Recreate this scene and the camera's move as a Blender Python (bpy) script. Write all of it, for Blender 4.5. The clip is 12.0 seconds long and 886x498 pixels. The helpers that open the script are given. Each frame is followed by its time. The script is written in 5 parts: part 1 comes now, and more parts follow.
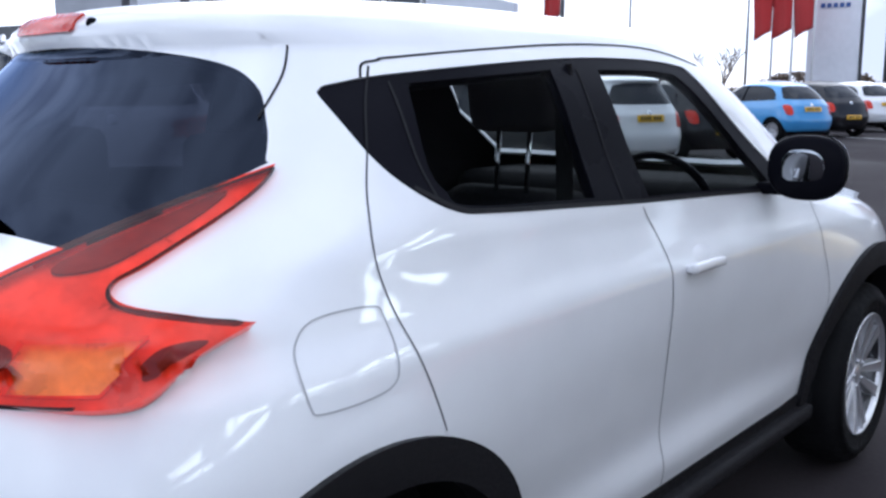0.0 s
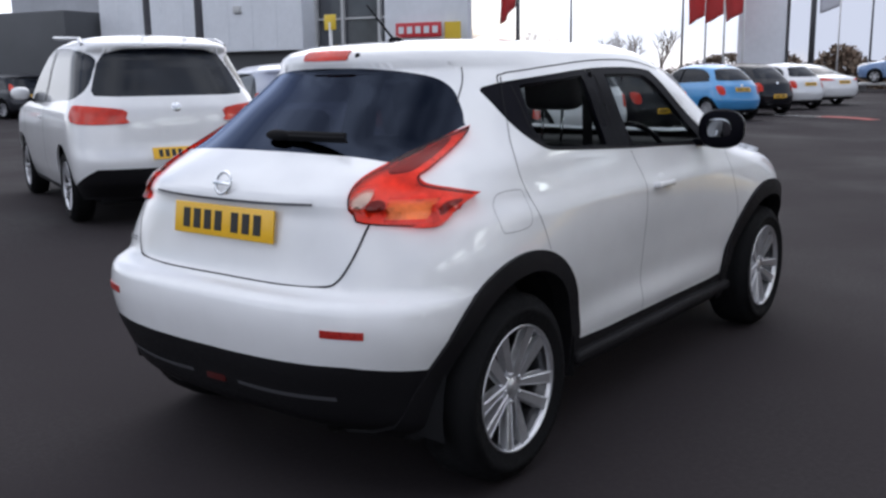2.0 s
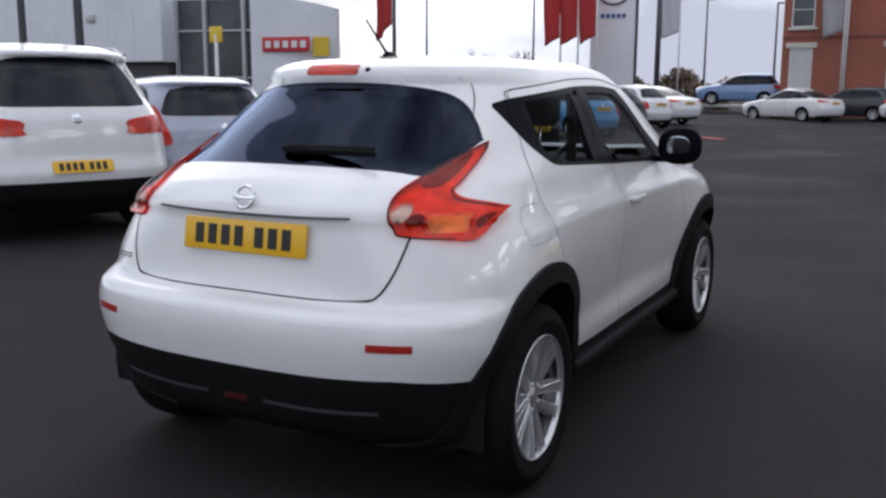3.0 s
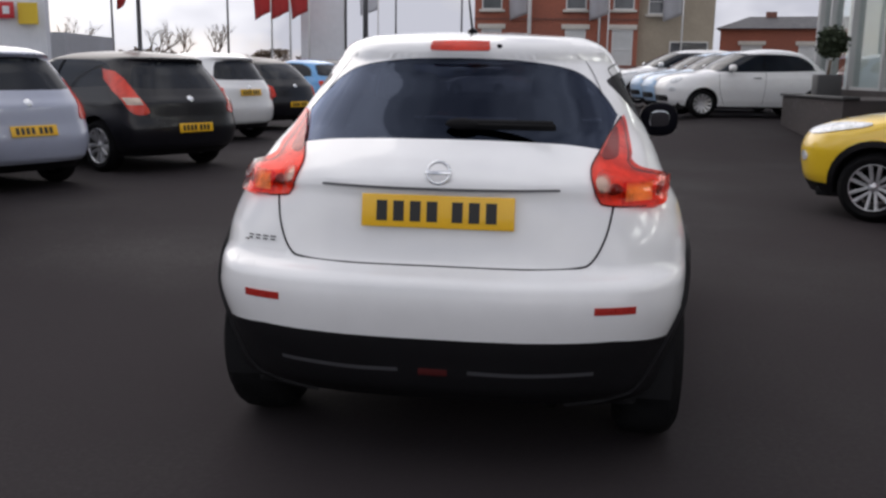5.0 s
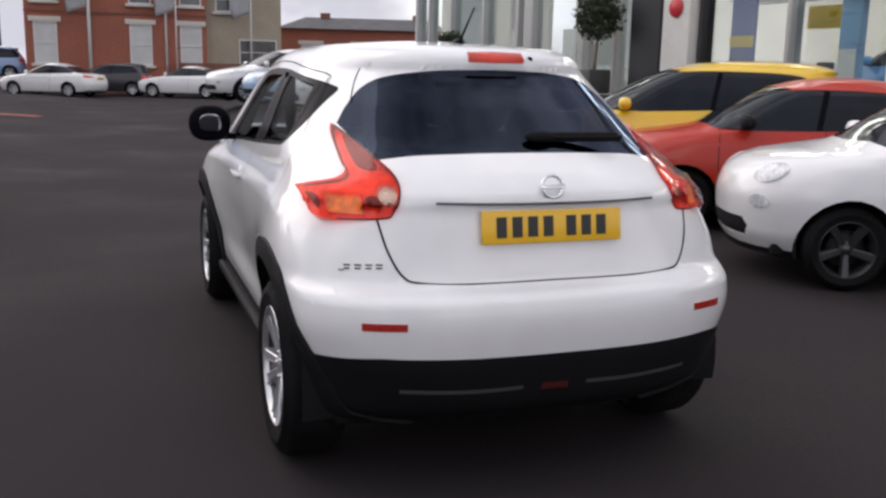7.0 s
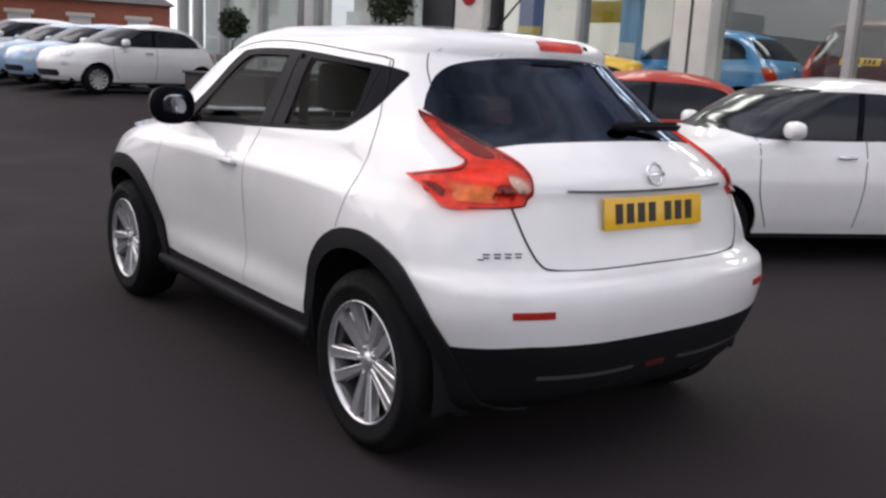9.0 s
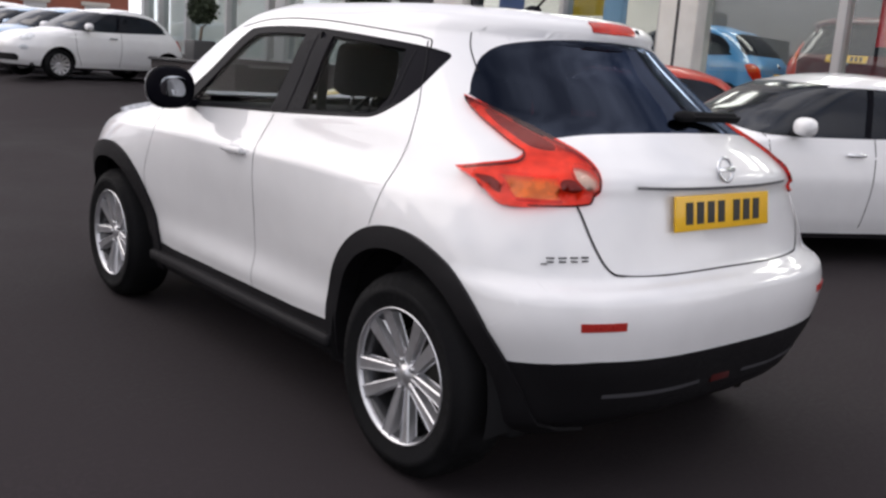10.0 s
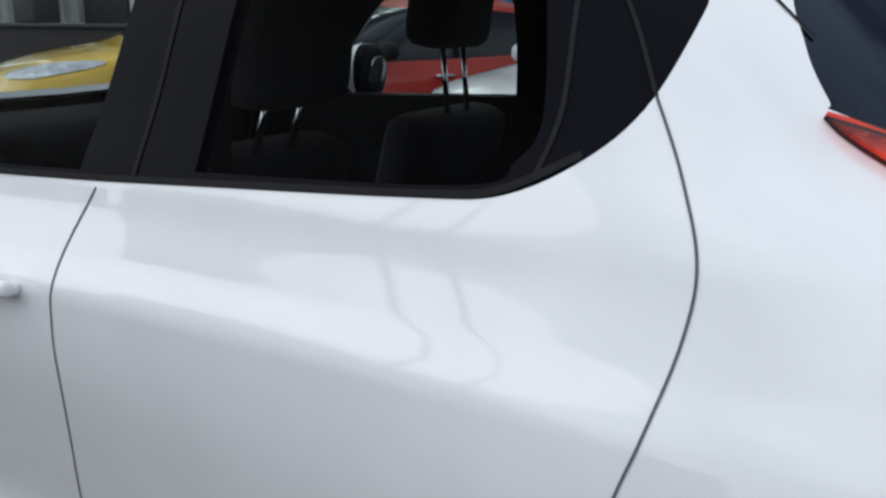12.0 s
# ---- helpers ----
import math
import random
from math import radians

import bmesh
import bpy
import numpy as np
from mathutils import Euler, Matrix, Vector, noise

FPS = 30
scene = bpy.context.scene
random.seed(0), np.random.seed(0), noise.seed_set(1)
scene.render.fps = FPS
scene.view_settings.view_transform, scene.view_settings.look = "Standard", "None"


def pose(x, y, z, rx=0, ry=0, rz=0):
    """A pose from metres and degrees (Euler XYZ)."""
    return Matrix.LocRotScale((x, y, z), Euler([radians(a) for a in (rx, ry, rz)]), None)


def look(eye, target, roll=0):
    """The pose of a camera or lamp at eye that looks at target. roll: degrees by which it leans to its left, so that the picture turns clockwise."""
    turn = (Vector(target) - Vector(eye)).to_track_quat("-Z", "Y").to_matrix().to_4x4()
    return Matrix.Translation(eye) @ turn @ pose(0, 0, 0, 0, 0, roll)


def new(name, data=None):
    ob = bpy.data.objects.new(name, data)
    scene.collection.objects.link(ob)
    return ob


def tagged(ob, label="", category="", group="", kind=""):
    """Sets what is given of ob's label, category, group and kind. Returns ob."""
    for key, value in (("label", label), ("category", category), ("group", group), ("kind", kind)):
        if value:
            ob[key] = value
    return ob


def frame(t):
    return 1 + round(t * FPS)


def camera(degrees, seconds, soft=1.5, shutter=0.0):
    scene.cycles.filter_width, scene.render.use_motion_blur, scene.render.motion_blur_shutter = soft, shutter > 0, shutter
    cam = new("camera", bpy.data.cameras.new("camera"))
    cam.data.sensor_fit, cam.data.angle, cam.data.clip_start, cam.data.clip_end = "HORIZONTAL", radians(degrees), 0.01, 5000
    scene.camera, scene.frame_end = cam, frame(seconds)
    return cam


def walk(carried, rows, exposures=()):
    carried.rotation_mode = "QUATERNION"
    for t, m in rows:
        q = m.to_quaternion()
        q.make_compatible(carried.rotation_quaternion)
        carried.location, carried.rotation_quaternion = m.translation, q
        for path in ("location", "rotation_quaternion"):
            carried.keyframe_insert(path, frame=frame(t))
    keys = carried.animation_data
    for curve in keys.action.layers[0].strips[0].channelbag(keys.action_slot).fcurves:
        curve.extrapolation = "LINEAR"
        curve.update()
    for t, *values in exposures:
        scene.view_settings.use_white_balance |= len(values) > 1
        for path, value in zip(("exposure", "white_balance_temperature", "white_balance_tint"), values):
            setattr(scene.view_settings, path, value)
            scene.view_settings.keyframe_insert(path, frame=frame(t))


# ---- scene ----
cam = camera(51.8, 12.0, soft=2.6)
PATH = [
    (0, (1.818, -0.273, 1.353), (0.518, 1.209, 1.018), -0.2),
    (0.5, (2.09, -0.888, 1.38), (0.765, 0.569, 1.032), -0.5),
    (1, (2.239, -1.366, 1.381), (1.03, 0.183, 1.007), -0.2),
    (1.5, (2.439, -1.694, 1.393), (1.205, -0.16, 1.04), -0.9),
    (2, (2.506, -1.927, 1.409), (1.304, -0.371, 1.037), -0.8),
    (2.5, (2.391, -2.121, 1.419), (1.308, -0.473, 1.088), -0.4),
    (3, (2.023, -2.283, 1.409), (1.093, -0.546, 1.07), 0.2),
    (3.2, (1.831, -2.324, 1.425), (0.926, -0.581, 1.064), -0.6),
    (4.8, (0.517, -2.885, 1.388), (0.173, -0.947, 1.031), 0.6),
    (5, (0.449, -2.927, 1.396), (0.172, -0.984, 1.012), 0.9),
    (5.5, (0.179, -2.951, 1.373), (0.063, -0.994, 0.977), 2.3),
    (6, (-0.296, -2.877, 1.396), (-0.261, -0.909, 1.041), 2.4),
    (6.5, (-0.894, -2.856, 1.409), (-0.529, -0.93, 1.011), 3.2),
    (7, (-1.386, -2.665, 1.419), (-0.716, -0.818, 1.046), 1.2),
    (7.2, (-1.569, -2.599, 1.431), (-0.798, -0.791, 1.064), 2.0),
    (9, (-2.559, -2.015, 1.393), (-1.358, -0.464, 1.002), 3.0),
    (9.5, (-2.637, -1.934, 1.377), (-1.405, -0.404, 1.005), 3.1),
    (10, (-2.58, -1.574, 1.334), (-1.309, -0.082, 0.935), 4.0),
    (10.5, (-2.468, -1.014, 1.34), (-1.167, 0.433, 0.879), 4.9),
    (11, (-2.331, -0.426, 1.336), (-0.9, 0.906, 0.915), 2.8),
    (11.5, (-2.002, 0.156, 1.332), (-0.472, 1.376, 0.92), 2.7),
    (12, (-1.649, 0.535, 1.34), (0.024, 1.508, 0.837), 0.2),
]
LIGHT = [(0, 0.3, 5500, 12), (0.5, 0.06, 5500, 12), (1, -0.1, 5600, 11), (2, -0.07, 6000, 12), (3, -0.27, 6100, 12), (5, -0.32, 6500, 13), (7, -0.12, 6600, 15),
         (9.5, -0.08, 6600, 15), (10.5, 0.08, 6600, 15), (11.5, 0.0, 6300, 12), (12, -0.25, 6000, 6)]
walk(cam, [(t, look(eye, target, roll)) for t, eye, target, roll in PATH], LIGHT)

scene.render.film_transparent = False
world = bpy.data.worlds.new("sky")
scene.world = world
world.use_nodes = True
wn, wl = world.node_tree.nodes, world.node_tree.links
wn.clear()
sky = wn.new("ShaderNodeTexSky")
sky.sky_type, sky.sun_disc = "NISHITA", False
sky.sun_elevation, sky.sun_rotation = radians(34), radians(-35)
sky.air_density, sky.dust_density = 1.0, 2.0
where = wn.new("ShaderNodeTexCoord")
stretch = wn.new("ShaderNodeMapping")
stretch.inputs["Scale"].default_value = (1.0, 1.0, 1.7)
cloud = wn.new("ShaderNodeTexNoise")
cloud.inputs["Scale"].default_value, cloud.inputs["Detail"].default_value, cloud.inputs["Roughness"].default_value = 1.5, 6, 0.5
ramp = wn.new("ShaderNodeValToRGB")
ramp.color_ramp.elements[0].position, ramp.color_ramp.elements[1].position = 0.34, 0.5
shade = wn.new("ShaderNodeTexNoise")
shade.inputs["Scale"].default_value, shade.inputs["Detail"].default_value = 2.2, 5
tone = wn.new("ShaderNodeValToRGB")
tone.color_ramp.elements[0].position, tone.color_ramp.elements[1].position = 0.42, 0.58
tone.color_ramp.elements[0].color, tone.color_ramp.elements[1].color = (5.6, 5.8, 6.5, 1), (13.4, 13.5, 13.8, 1)
blend = wn.new("ShaderNodeMix")
blend.data_type = "RGBA"
back = wn.new("ShaderNodeBackground")
back.inputs["Strength"].default_value = 0.125
out = wn.new("ShaderNodeOutputWorld")
wl.new(where.outputs["Generated"], stretch.inputs["Vector"])
wl.new(stretch.outputs["Vector"], cloud.inputs["Vector"])
wl.new(stretch.outputs["Vector"], shade.inputs["Vector"])
wl.new(cloud.outputs["Fac"], ramp.inputs["Fac"])
wl.new(shade.outputs["Fac"], tone.inputs["Fac"])
wl.new(ramp.outputs["Color"], blend.inputs["Factor"])
wl.new(sky.outputs["Color"], blend.inputs["A"])
wl.new(tone.outputs["Color"], blend.inputs["B"])
wl.new(blend.outputs["Result"], back.inputs["Color"])
wl.new(back.outputs["Background"], out.inputs["Surface"])
sun = new("sun", bpy.data.lights.new("sun", "SUN"))
sun.data.energy, sun.data.angle, sun.data.color = 1.2, radians(55), (1.0, 0.95, 0.88)
sun.matrix_world = look((-20, 28, 24), (0, 0, 0))



# ---- materials ----
def surface(name, colour, rough=0.5, metal=0.0, coat=0.0, shine=0.5, grain=0.0, size=20.0, relief=0.0, relief_size=60.0, stains=0.0, stain_size=1.2, each=0.0, emit=0.0):
    """A node material: colour varied by fine grain and by larger stains, roughness that follows them, and fine relief."""
    m = bpy.data.materials.new(name)
    m.use_nodes = True
    n, l = m.node_tree.nodes, m.node_tree.links
    b = n["Principled BSDF"]
    b.inputs["Base Color"].default_value = (*colour, 1)
    b.inputs["Roughness"].default_value, b.inputs["Metallic"].default_value = rough, metal
    b.inputs["Specular IOR Level"].default_value = shine
    b.inputs["Coat Weight"].default_value, b.inputs["Coat Roughness"].default_value = coat, 0.04
    if emit:
        b.inputs["Emission Color"].default_value, b.inputs["Emission Strength"].default_value = (*colour, 1), emit
    co = n.new("ShaderNodeTexCoord")
    tint = None
    for amount, scale, detail in ((grain, size, 4), (stains, stain_size, 5)):
        if not amount:
            continue
        t = n.new("ShaderNodeTexNoise")
        t.inputs["Scale"].default_value, t.inputs["Detail"].default_value = scale, detail
        l.new(co.outputs["Object"], t.inputs["Vector"])
        r = n.new("ShaderNodeMapRange")
        r.inputs["From Min"].default_value, r.inputs["From Max"].default_value = 0.3, 0.7
        r.inputs["To Min"].default_value, r.inputs["To Max"].default_value = 1 - amount, 1 + amount
        l.new(t.outputs["Fac"], r.inputs["Value"])
        if tint is None:
            tint = r.outputs["Result"]
        else:
            k = n.new("ShaderNodeMath")
            k.operation = "MULTIPLY"
            l.new(tint, k.inputs[0]), l.new(r.outputs["Result"], k.inputs[1])
            tint = k.outputs["Value"]
    if each:
        info = n.new("ShaderNodeObjectInfo")
        r = n.new("ShaderNodeMapRange")
        r.inputs["To Min"].default_value, r.inputs["To Max"].default_value = 1 - each, 1 + each
        l.new(info.outputs["Random"], r.inputs["Value"])
        if tint is None:
            tint = r.outputs["Result"]
        else:
            k = n.new("ShaderNodeMath")
            k.operation = "MULTIPLY"
            l.new(tint, k.inputs[0]), l.new(r.outputs["Result"], k.inputs[1])
            tint = k.outputs["Value"]
    if tint is not None:
        v = n.new("ShaderNodeVectorMath")
        v.operation = "SCALE"
        v.inputs[0].default_value = colour
        l.new(tint, v.inputs["Scale"])
        l.new(v.outputs["Vector"], b.inputs["Base Color"])
        k = n.new("ShaderNodeMath")
        k.operation = "MULTIPLY"
        k.inputs[1].default_value = rough
        l.new(tint, k.inputs[0]), l.new(k.outputs["Value"], b.inputs["Roughness"])
    if relief:
        t = n.new("ShaderNodeTexNoise")
        t.inputs["Scale"].default_value, t.inputs["Detail"].default_value = relief_size, 3
        l.new(co.outputs["Object"], t.inputs["Vector"])
        bump = n.new("ShaderNodeBump")
        bump.inputs["Strength"].default_value, bump.inputs["Distance"].default_value = relief, 0.01
        l.new(t.outputs["Fac"], bump.inputs["Height"])
        l.new(bump.outputs["Normal"], b.inputs["Normal"])
    return m


def pane(name, tint, gloss=0.02, index=1.5, sheen=(1, 1, 1), edge=0.9):
    """Window glass: see-through by its tint, with a sharp reflection that grows towards grazing angles."""
    m = bpy.data.materials.new(name)
    m.use_nodes = True
    n, l = m.node_tree.nodes, m.node_tree.links
    n.clear()
    clear, shine, mix, facing, o = (n.new("ShaderNode" + k) for k in ("BsdfTransparent", "BsdfGlossy", "MixShader", "LayerWeight", "OutputMaterial"))
    clear.inputs["Color"].default_value = (*tint, 1)
    shine.inputs["Roughness"].default_value = gloss
    shine.inputs["Color"].default_value = (*sheen, 1)
    facing.inputs["Blend"].default_value = 0.5
    rise, gain = n.new("ShaderNodeMath"), n.new("ShaderNodeMath")
    rise.operation, gain.operation = "POWER", "MULTIPLY_ADD"
    rise.inputs[1].default_value = 5.0
    base = ((index - 1) / (index + 1)) ** 2
    gain.inputs[1].default_value, gain.inputs[2].default_value = edge - base, base
    l.new(facing.outputs["Facing"], rise.inputs[0]), l.new(rise.outputs["Value"], gain.inputs[0])
    l.new(gain.outputs["Value"], mix.inputs["Fac"])
    l.new(clear.outputs["BSDF"], mix.inputs[1]), l.new(shine.outputs["BSDF"], mix.inputs[2]), l.new(mix.outputs["Shader"], o.inputs["Surface"])
    return m


def paint(name, colour, coat=1.0, shine=0.5):
    return surface(name, colour, rough=0.32, coat=coat, shine=shine, grain=0.015, size=9, stains=0.025, stain_size=2.2)


WHITE = paint("white_paint", (0.77, 0.77, 0.78))
TRIM = surface("black_trim_plastic", (0.0105, 0.01, 0.0115), rough=0.6, shine=0.14, grain=0.25, size=160, relief=0.25, relief_size=500, stains=0.2)
GLOSS_BLACK = surface("gloss_black", (0.006, 0.006, 0.009), rough=0.3, shine=0.025, stains=0.15, stain_size=3)
LINING = surface("dark_cabin_lining", (0.012, 0.012, 0.013), rough=0.9, shine=0.1, grain=0.1, size=30)
SEAT = surface("charcoal_seat_cloth", (0.017, 0.016, 0.02), rough=0.95, grain=0.35, size=220, relief=0.4, relief_size=700)
RUBBER = surface("tyre_rubber", (0.007, 0.007, 0.0078), rough=0.8, shine=0.12, grain=0.25, size=60, stains=0.3, stain_size=6, relief=0.2, relief_size=300)
ALLOY = surface("silver_alloy", (0.62, 0.62, 0.64), rough=0.34, metal=0.8, coat=0.15, grain=0.05, size=40, stains=0.12, stain_size=7)
DARK_ALLOY = surface("black_alloy", (0.03, 0.03, 0.033), rough=0.3, metal=0.3, coat=0.5)
BRAKE = surface("brake_iron", (0.035, 0.033, 0.03), rough=0.6, metal=0.8, grain=0.3, size=50)
CHROME = surface("chrome", (0.72, 0.73, 0.75), rough=0.08, metal=1.0)
GAP = surface("panel_gap", (0.02, 0.02, 0.022), rough=0.9, shine=0.1)
FAINT_GAP = surface("faint_panel_gap", (0.4, 0.4, 0.41), rough=0.9)
SOFT_GAP = surface("shallow_panel_gap", (0.11, 0.11, 0.12), rough=0.9)
RED_LENS = surface("red_lamp_lens", (0.58, 0.026, 0.005), rough=0.2, shine=0.35, coat=0.55, grain=0.04, size=40, stains=0.22, stain_size=11)
REFLECTOR = surface("red_reflector", (0.36, 0.018, 0.012), rough=0.3, grain=0.15, size=120)
FOG_RED = surface("deep_red_lens", (0.06, 0.008, 0.008), rough=0.3)
AMBER_LENS = surface("amber_reflector_bowl", (0.8, 0.5, 0.26), rough=0.3, metal=0.3, grain=0.08, size=50, stains=0.3, stain_size=16)
RED_COVER = pane("red_lamp_cover", (0.905, 0.172, 0.078), gloss=0.06, index=1.45)
AMBER_COVER = pane("amber_lamp_cover", (0.97, 0.56, 0.32), gloss=0.06, index=1.45)
CLEAR_COVER = pane("clear_lamp_cover", (0.93, 0.8, 0.74), gloss=0.05, index=1.45)
LAMP_BOWL = surface("silvered_lamp_bowl", (0.86, 0.82, 0.8), rough=0.35, metal=0.25, grain=0.05, size=40, stains=0.28, stain_size=13)
BULB_SILVER = surface("silvered_round_bowl", (0.55, 0.53, 0.5), rough=0.25, metal=0.6, grain=0.1, size=50)
LAMP_SHADE = surface("dark_lamp_insert", (0.16, 0.14, 0.13), rough=0.4, grain=0.2, size=40)
CLEAR_LENS = surface("clear_lamp_lens", (0.46, 0.36, 0.29), rough=0.16, metal=0.35, coat=0.8, grain=0.05, size=40)
HEAD_LENS = surface("headlamp_lens", (0.55, 0.57, 0.6), rough=0.1, coat=1.0, grain=0.25, size=40, stains=0.3, stain_size=12)
PLATE = surface("yellow_plate", (0.83, 0.47, 0.012), rough=0.35, coat=0.3, grain=0.03, size=20)
INK = surface("plate_black", (0.012, 0.012, 0.012), rough=0.4)
PRIVACY = pane("privacy_glass", (0.03, 0.032, 0.045), gloss=0.04, index=1.42, sheen=(0.58, 0.7, 1.0))
CABIN_GLASS = pane("cabin_glass", (0.7, 0.73, 0.73), index=1.06, edge=0.12)
DARK_GLASS = surface("dark_car_glass", (0.008, 0.011, 0.017), rough=0.08, shine=0.25, coat=0.06, stains=0.3, stain_size=3)
MIRROR = surface("mirror_glass", (0.36, 0.38, 0.41), rough=0.02, metal=1.0)
SHOP_GLASS = pane("showroom_glass", (0.86, 0.9, 0.9), gloss=0.01, index=1.55)
ASPHALT = surface("asphalt", (0.0245, 0.0202, 0.0222), rough=0.92, shine=0.17, grain=0.14, size=42, stains=0.2, stain_size=0.42, relief=0.25, relief_size=130)
LINE = surface("road_marking", (0.55, 0.55, 0.53), rough=0.8, grain=0.3, size=18, stains=0.3, stain_size=3)
RED_LINE = surface("red_road_marking", (0.32, 0.07, 0.06), rough=0.85, grain=0.3, size=18)
CLAD = surface("white_metal_cladding", (0.72, 0.74, 0.78), rough=0.42, grain=0.03, size=5, stains=0.06, stain_size=0.6)
GREY_CLAD = surface("grey_metal_cladding", (0.36, 0.37, 0.40), rough=0.5, grain=0.04, size=4, stains=0.1, stain_size=0.5)
DARK_CLAD = surface("dark_metal_cladding", (0.075, 0.078, 0.085), rough=0.55, stains=0.2, stain_size=0.6)
FRAME = surface("grey_aluminium_frame", (0.5, 0.5, 0.5), rough=0.4, metal=0.25, stains=0.08)
DARK_FRAME = surface("dark_frame", (0.035, 0.035, 0.038), rough=0.5, stains=0.15)
PLINTH = surface("dark_plinth_brick", (0.05, 0.042, 0.042), rough=0.85, grain=0.3, size=12, stains=0.3, stain_size=1.5, relief=0.3)
PLASTER = surface("white_plaster", (0.72, 0.71, 0.68), rough=0.8, grain=0.04, size=6, stains=0.06)
BRICK = surface("red_brick", (0.34, 0.115, 0.075), rough=0.9, grain=0.2, size=9, stains=0.14, stain_size=0.5, each=0.12)
BRICK_DARK = surface("brown_brick", (0.2, 0.085, 0.065), rough=0.9, grain=0.2, size=9, stains=0.14, stain_size=0.5)
TAN = surface("tan_render", (0.36, 0.31, 0.24), rough=0.9, grain=0.06, size=7, stains=0.12, stain_size=0.6)
SLATE = surface("slate_roof", (0.06, 0.058, 0.064), rough=0.7, grain=0.25, size=8, stains=0.2, each=0.2)
STONE = surface("pale_stone", (0.58, 0.55, 0.5), rough=0.85, grain=0.08, size=20)
HOUSE_GLASS = surface("house_window_glass", (0.06, 0.065, 0.075), rough=0.08, coat=0.6, stains=0.3, stain_size=1.0)
BLIND = surface("white_window_blind", (0.55, 0.56, 0.56), rough=0.7, stains=0.1)
POLE = surface("dark_steel_pole", (0.10, 0.10, 0.11), rough=0.5, metal=0.4)
PALE_POLE = surface("white_steel_pole", (0.66, 0.66, 0.66), rough=0.45)
RED_FLAG = surface("red_flag_cloth", (0.52, 0.075, 0.075), rough=0.85, grain=0.06, size=30)
WHITE_FLAG = surface("white_flag_cloth", (0.58, 0.59, 0.63), rough=0.85, grain=0.06, size=30)
SIGN_RED = surface("red_sign", (0.55, 0.03, 0.04), rough=0.4)
SIGN_BLUE = surface("blue_sign", (0.03, 0.09, 0.30), rough=0.4)
SIGN_YELLOW = surface("yellow_sign", (0.72, 0.5, 0.03), rough=0.4)
TWIG = surface("bare_brown_twigs", (0.2, 0.15, 0.11), rough=0.95, grain=0.4, size=4, each=0.2)
LEAF = surface("dark_evergreen_leaf", (0.035, 0.05, 0.025), rough=0.8, grain=0.35, size=20)
POT = surface("dark_planter", (0.05, 0.05, 0.052), rough=0.6)
FLOOR_TILE = surface("showroom_floor_tile", (0.45, 0.44, 0.42), rough=0.2, stains=0.1)
# glow of the unseen ceiling panels added as fill light
FILL_GLOW = surface("fill_panel_glow", (1.0, 0.97, 0.9), rough=0.5, emit=9.0)
EMERALD = surface("sky_blue_board", (0.2, 0.4, 0.62), rough=0.5)



# ---- car skins ----
def curve(knots):
    """A smooth curve through (a, b) knots, as a function on arrays."""
    a, b = (np.array(k, float) for k in zip(*knots))
    d = np.diff(b) / np.diff(a)
    m = np.concatenate([[d[0]], np.where(d[1:] * d[:-1] > 0, 2 * d[1:] * d[:-1] / (d[1:] + d[:-1] + 1e-12), 0), [d[-1]]])

    def value(x):
        x = np.clip(np.asarray(x, float), a[0], a[-1])
        i = np.clip(np.searchsorted(a, x) - 1, 0, len(a) - 2)
        h = a[i + 1] - a[i]
        t = (x - a[i]) / h
        return ((1 + 2 * t) * (1 - t) ** 2 * b[i] + t * (1 - t) ** 2 * h * m[i]
                + t * t * (3 - 2 * t) * b[i + 1] + t * t * (t - 1) * h * m[i + 1])
    return value


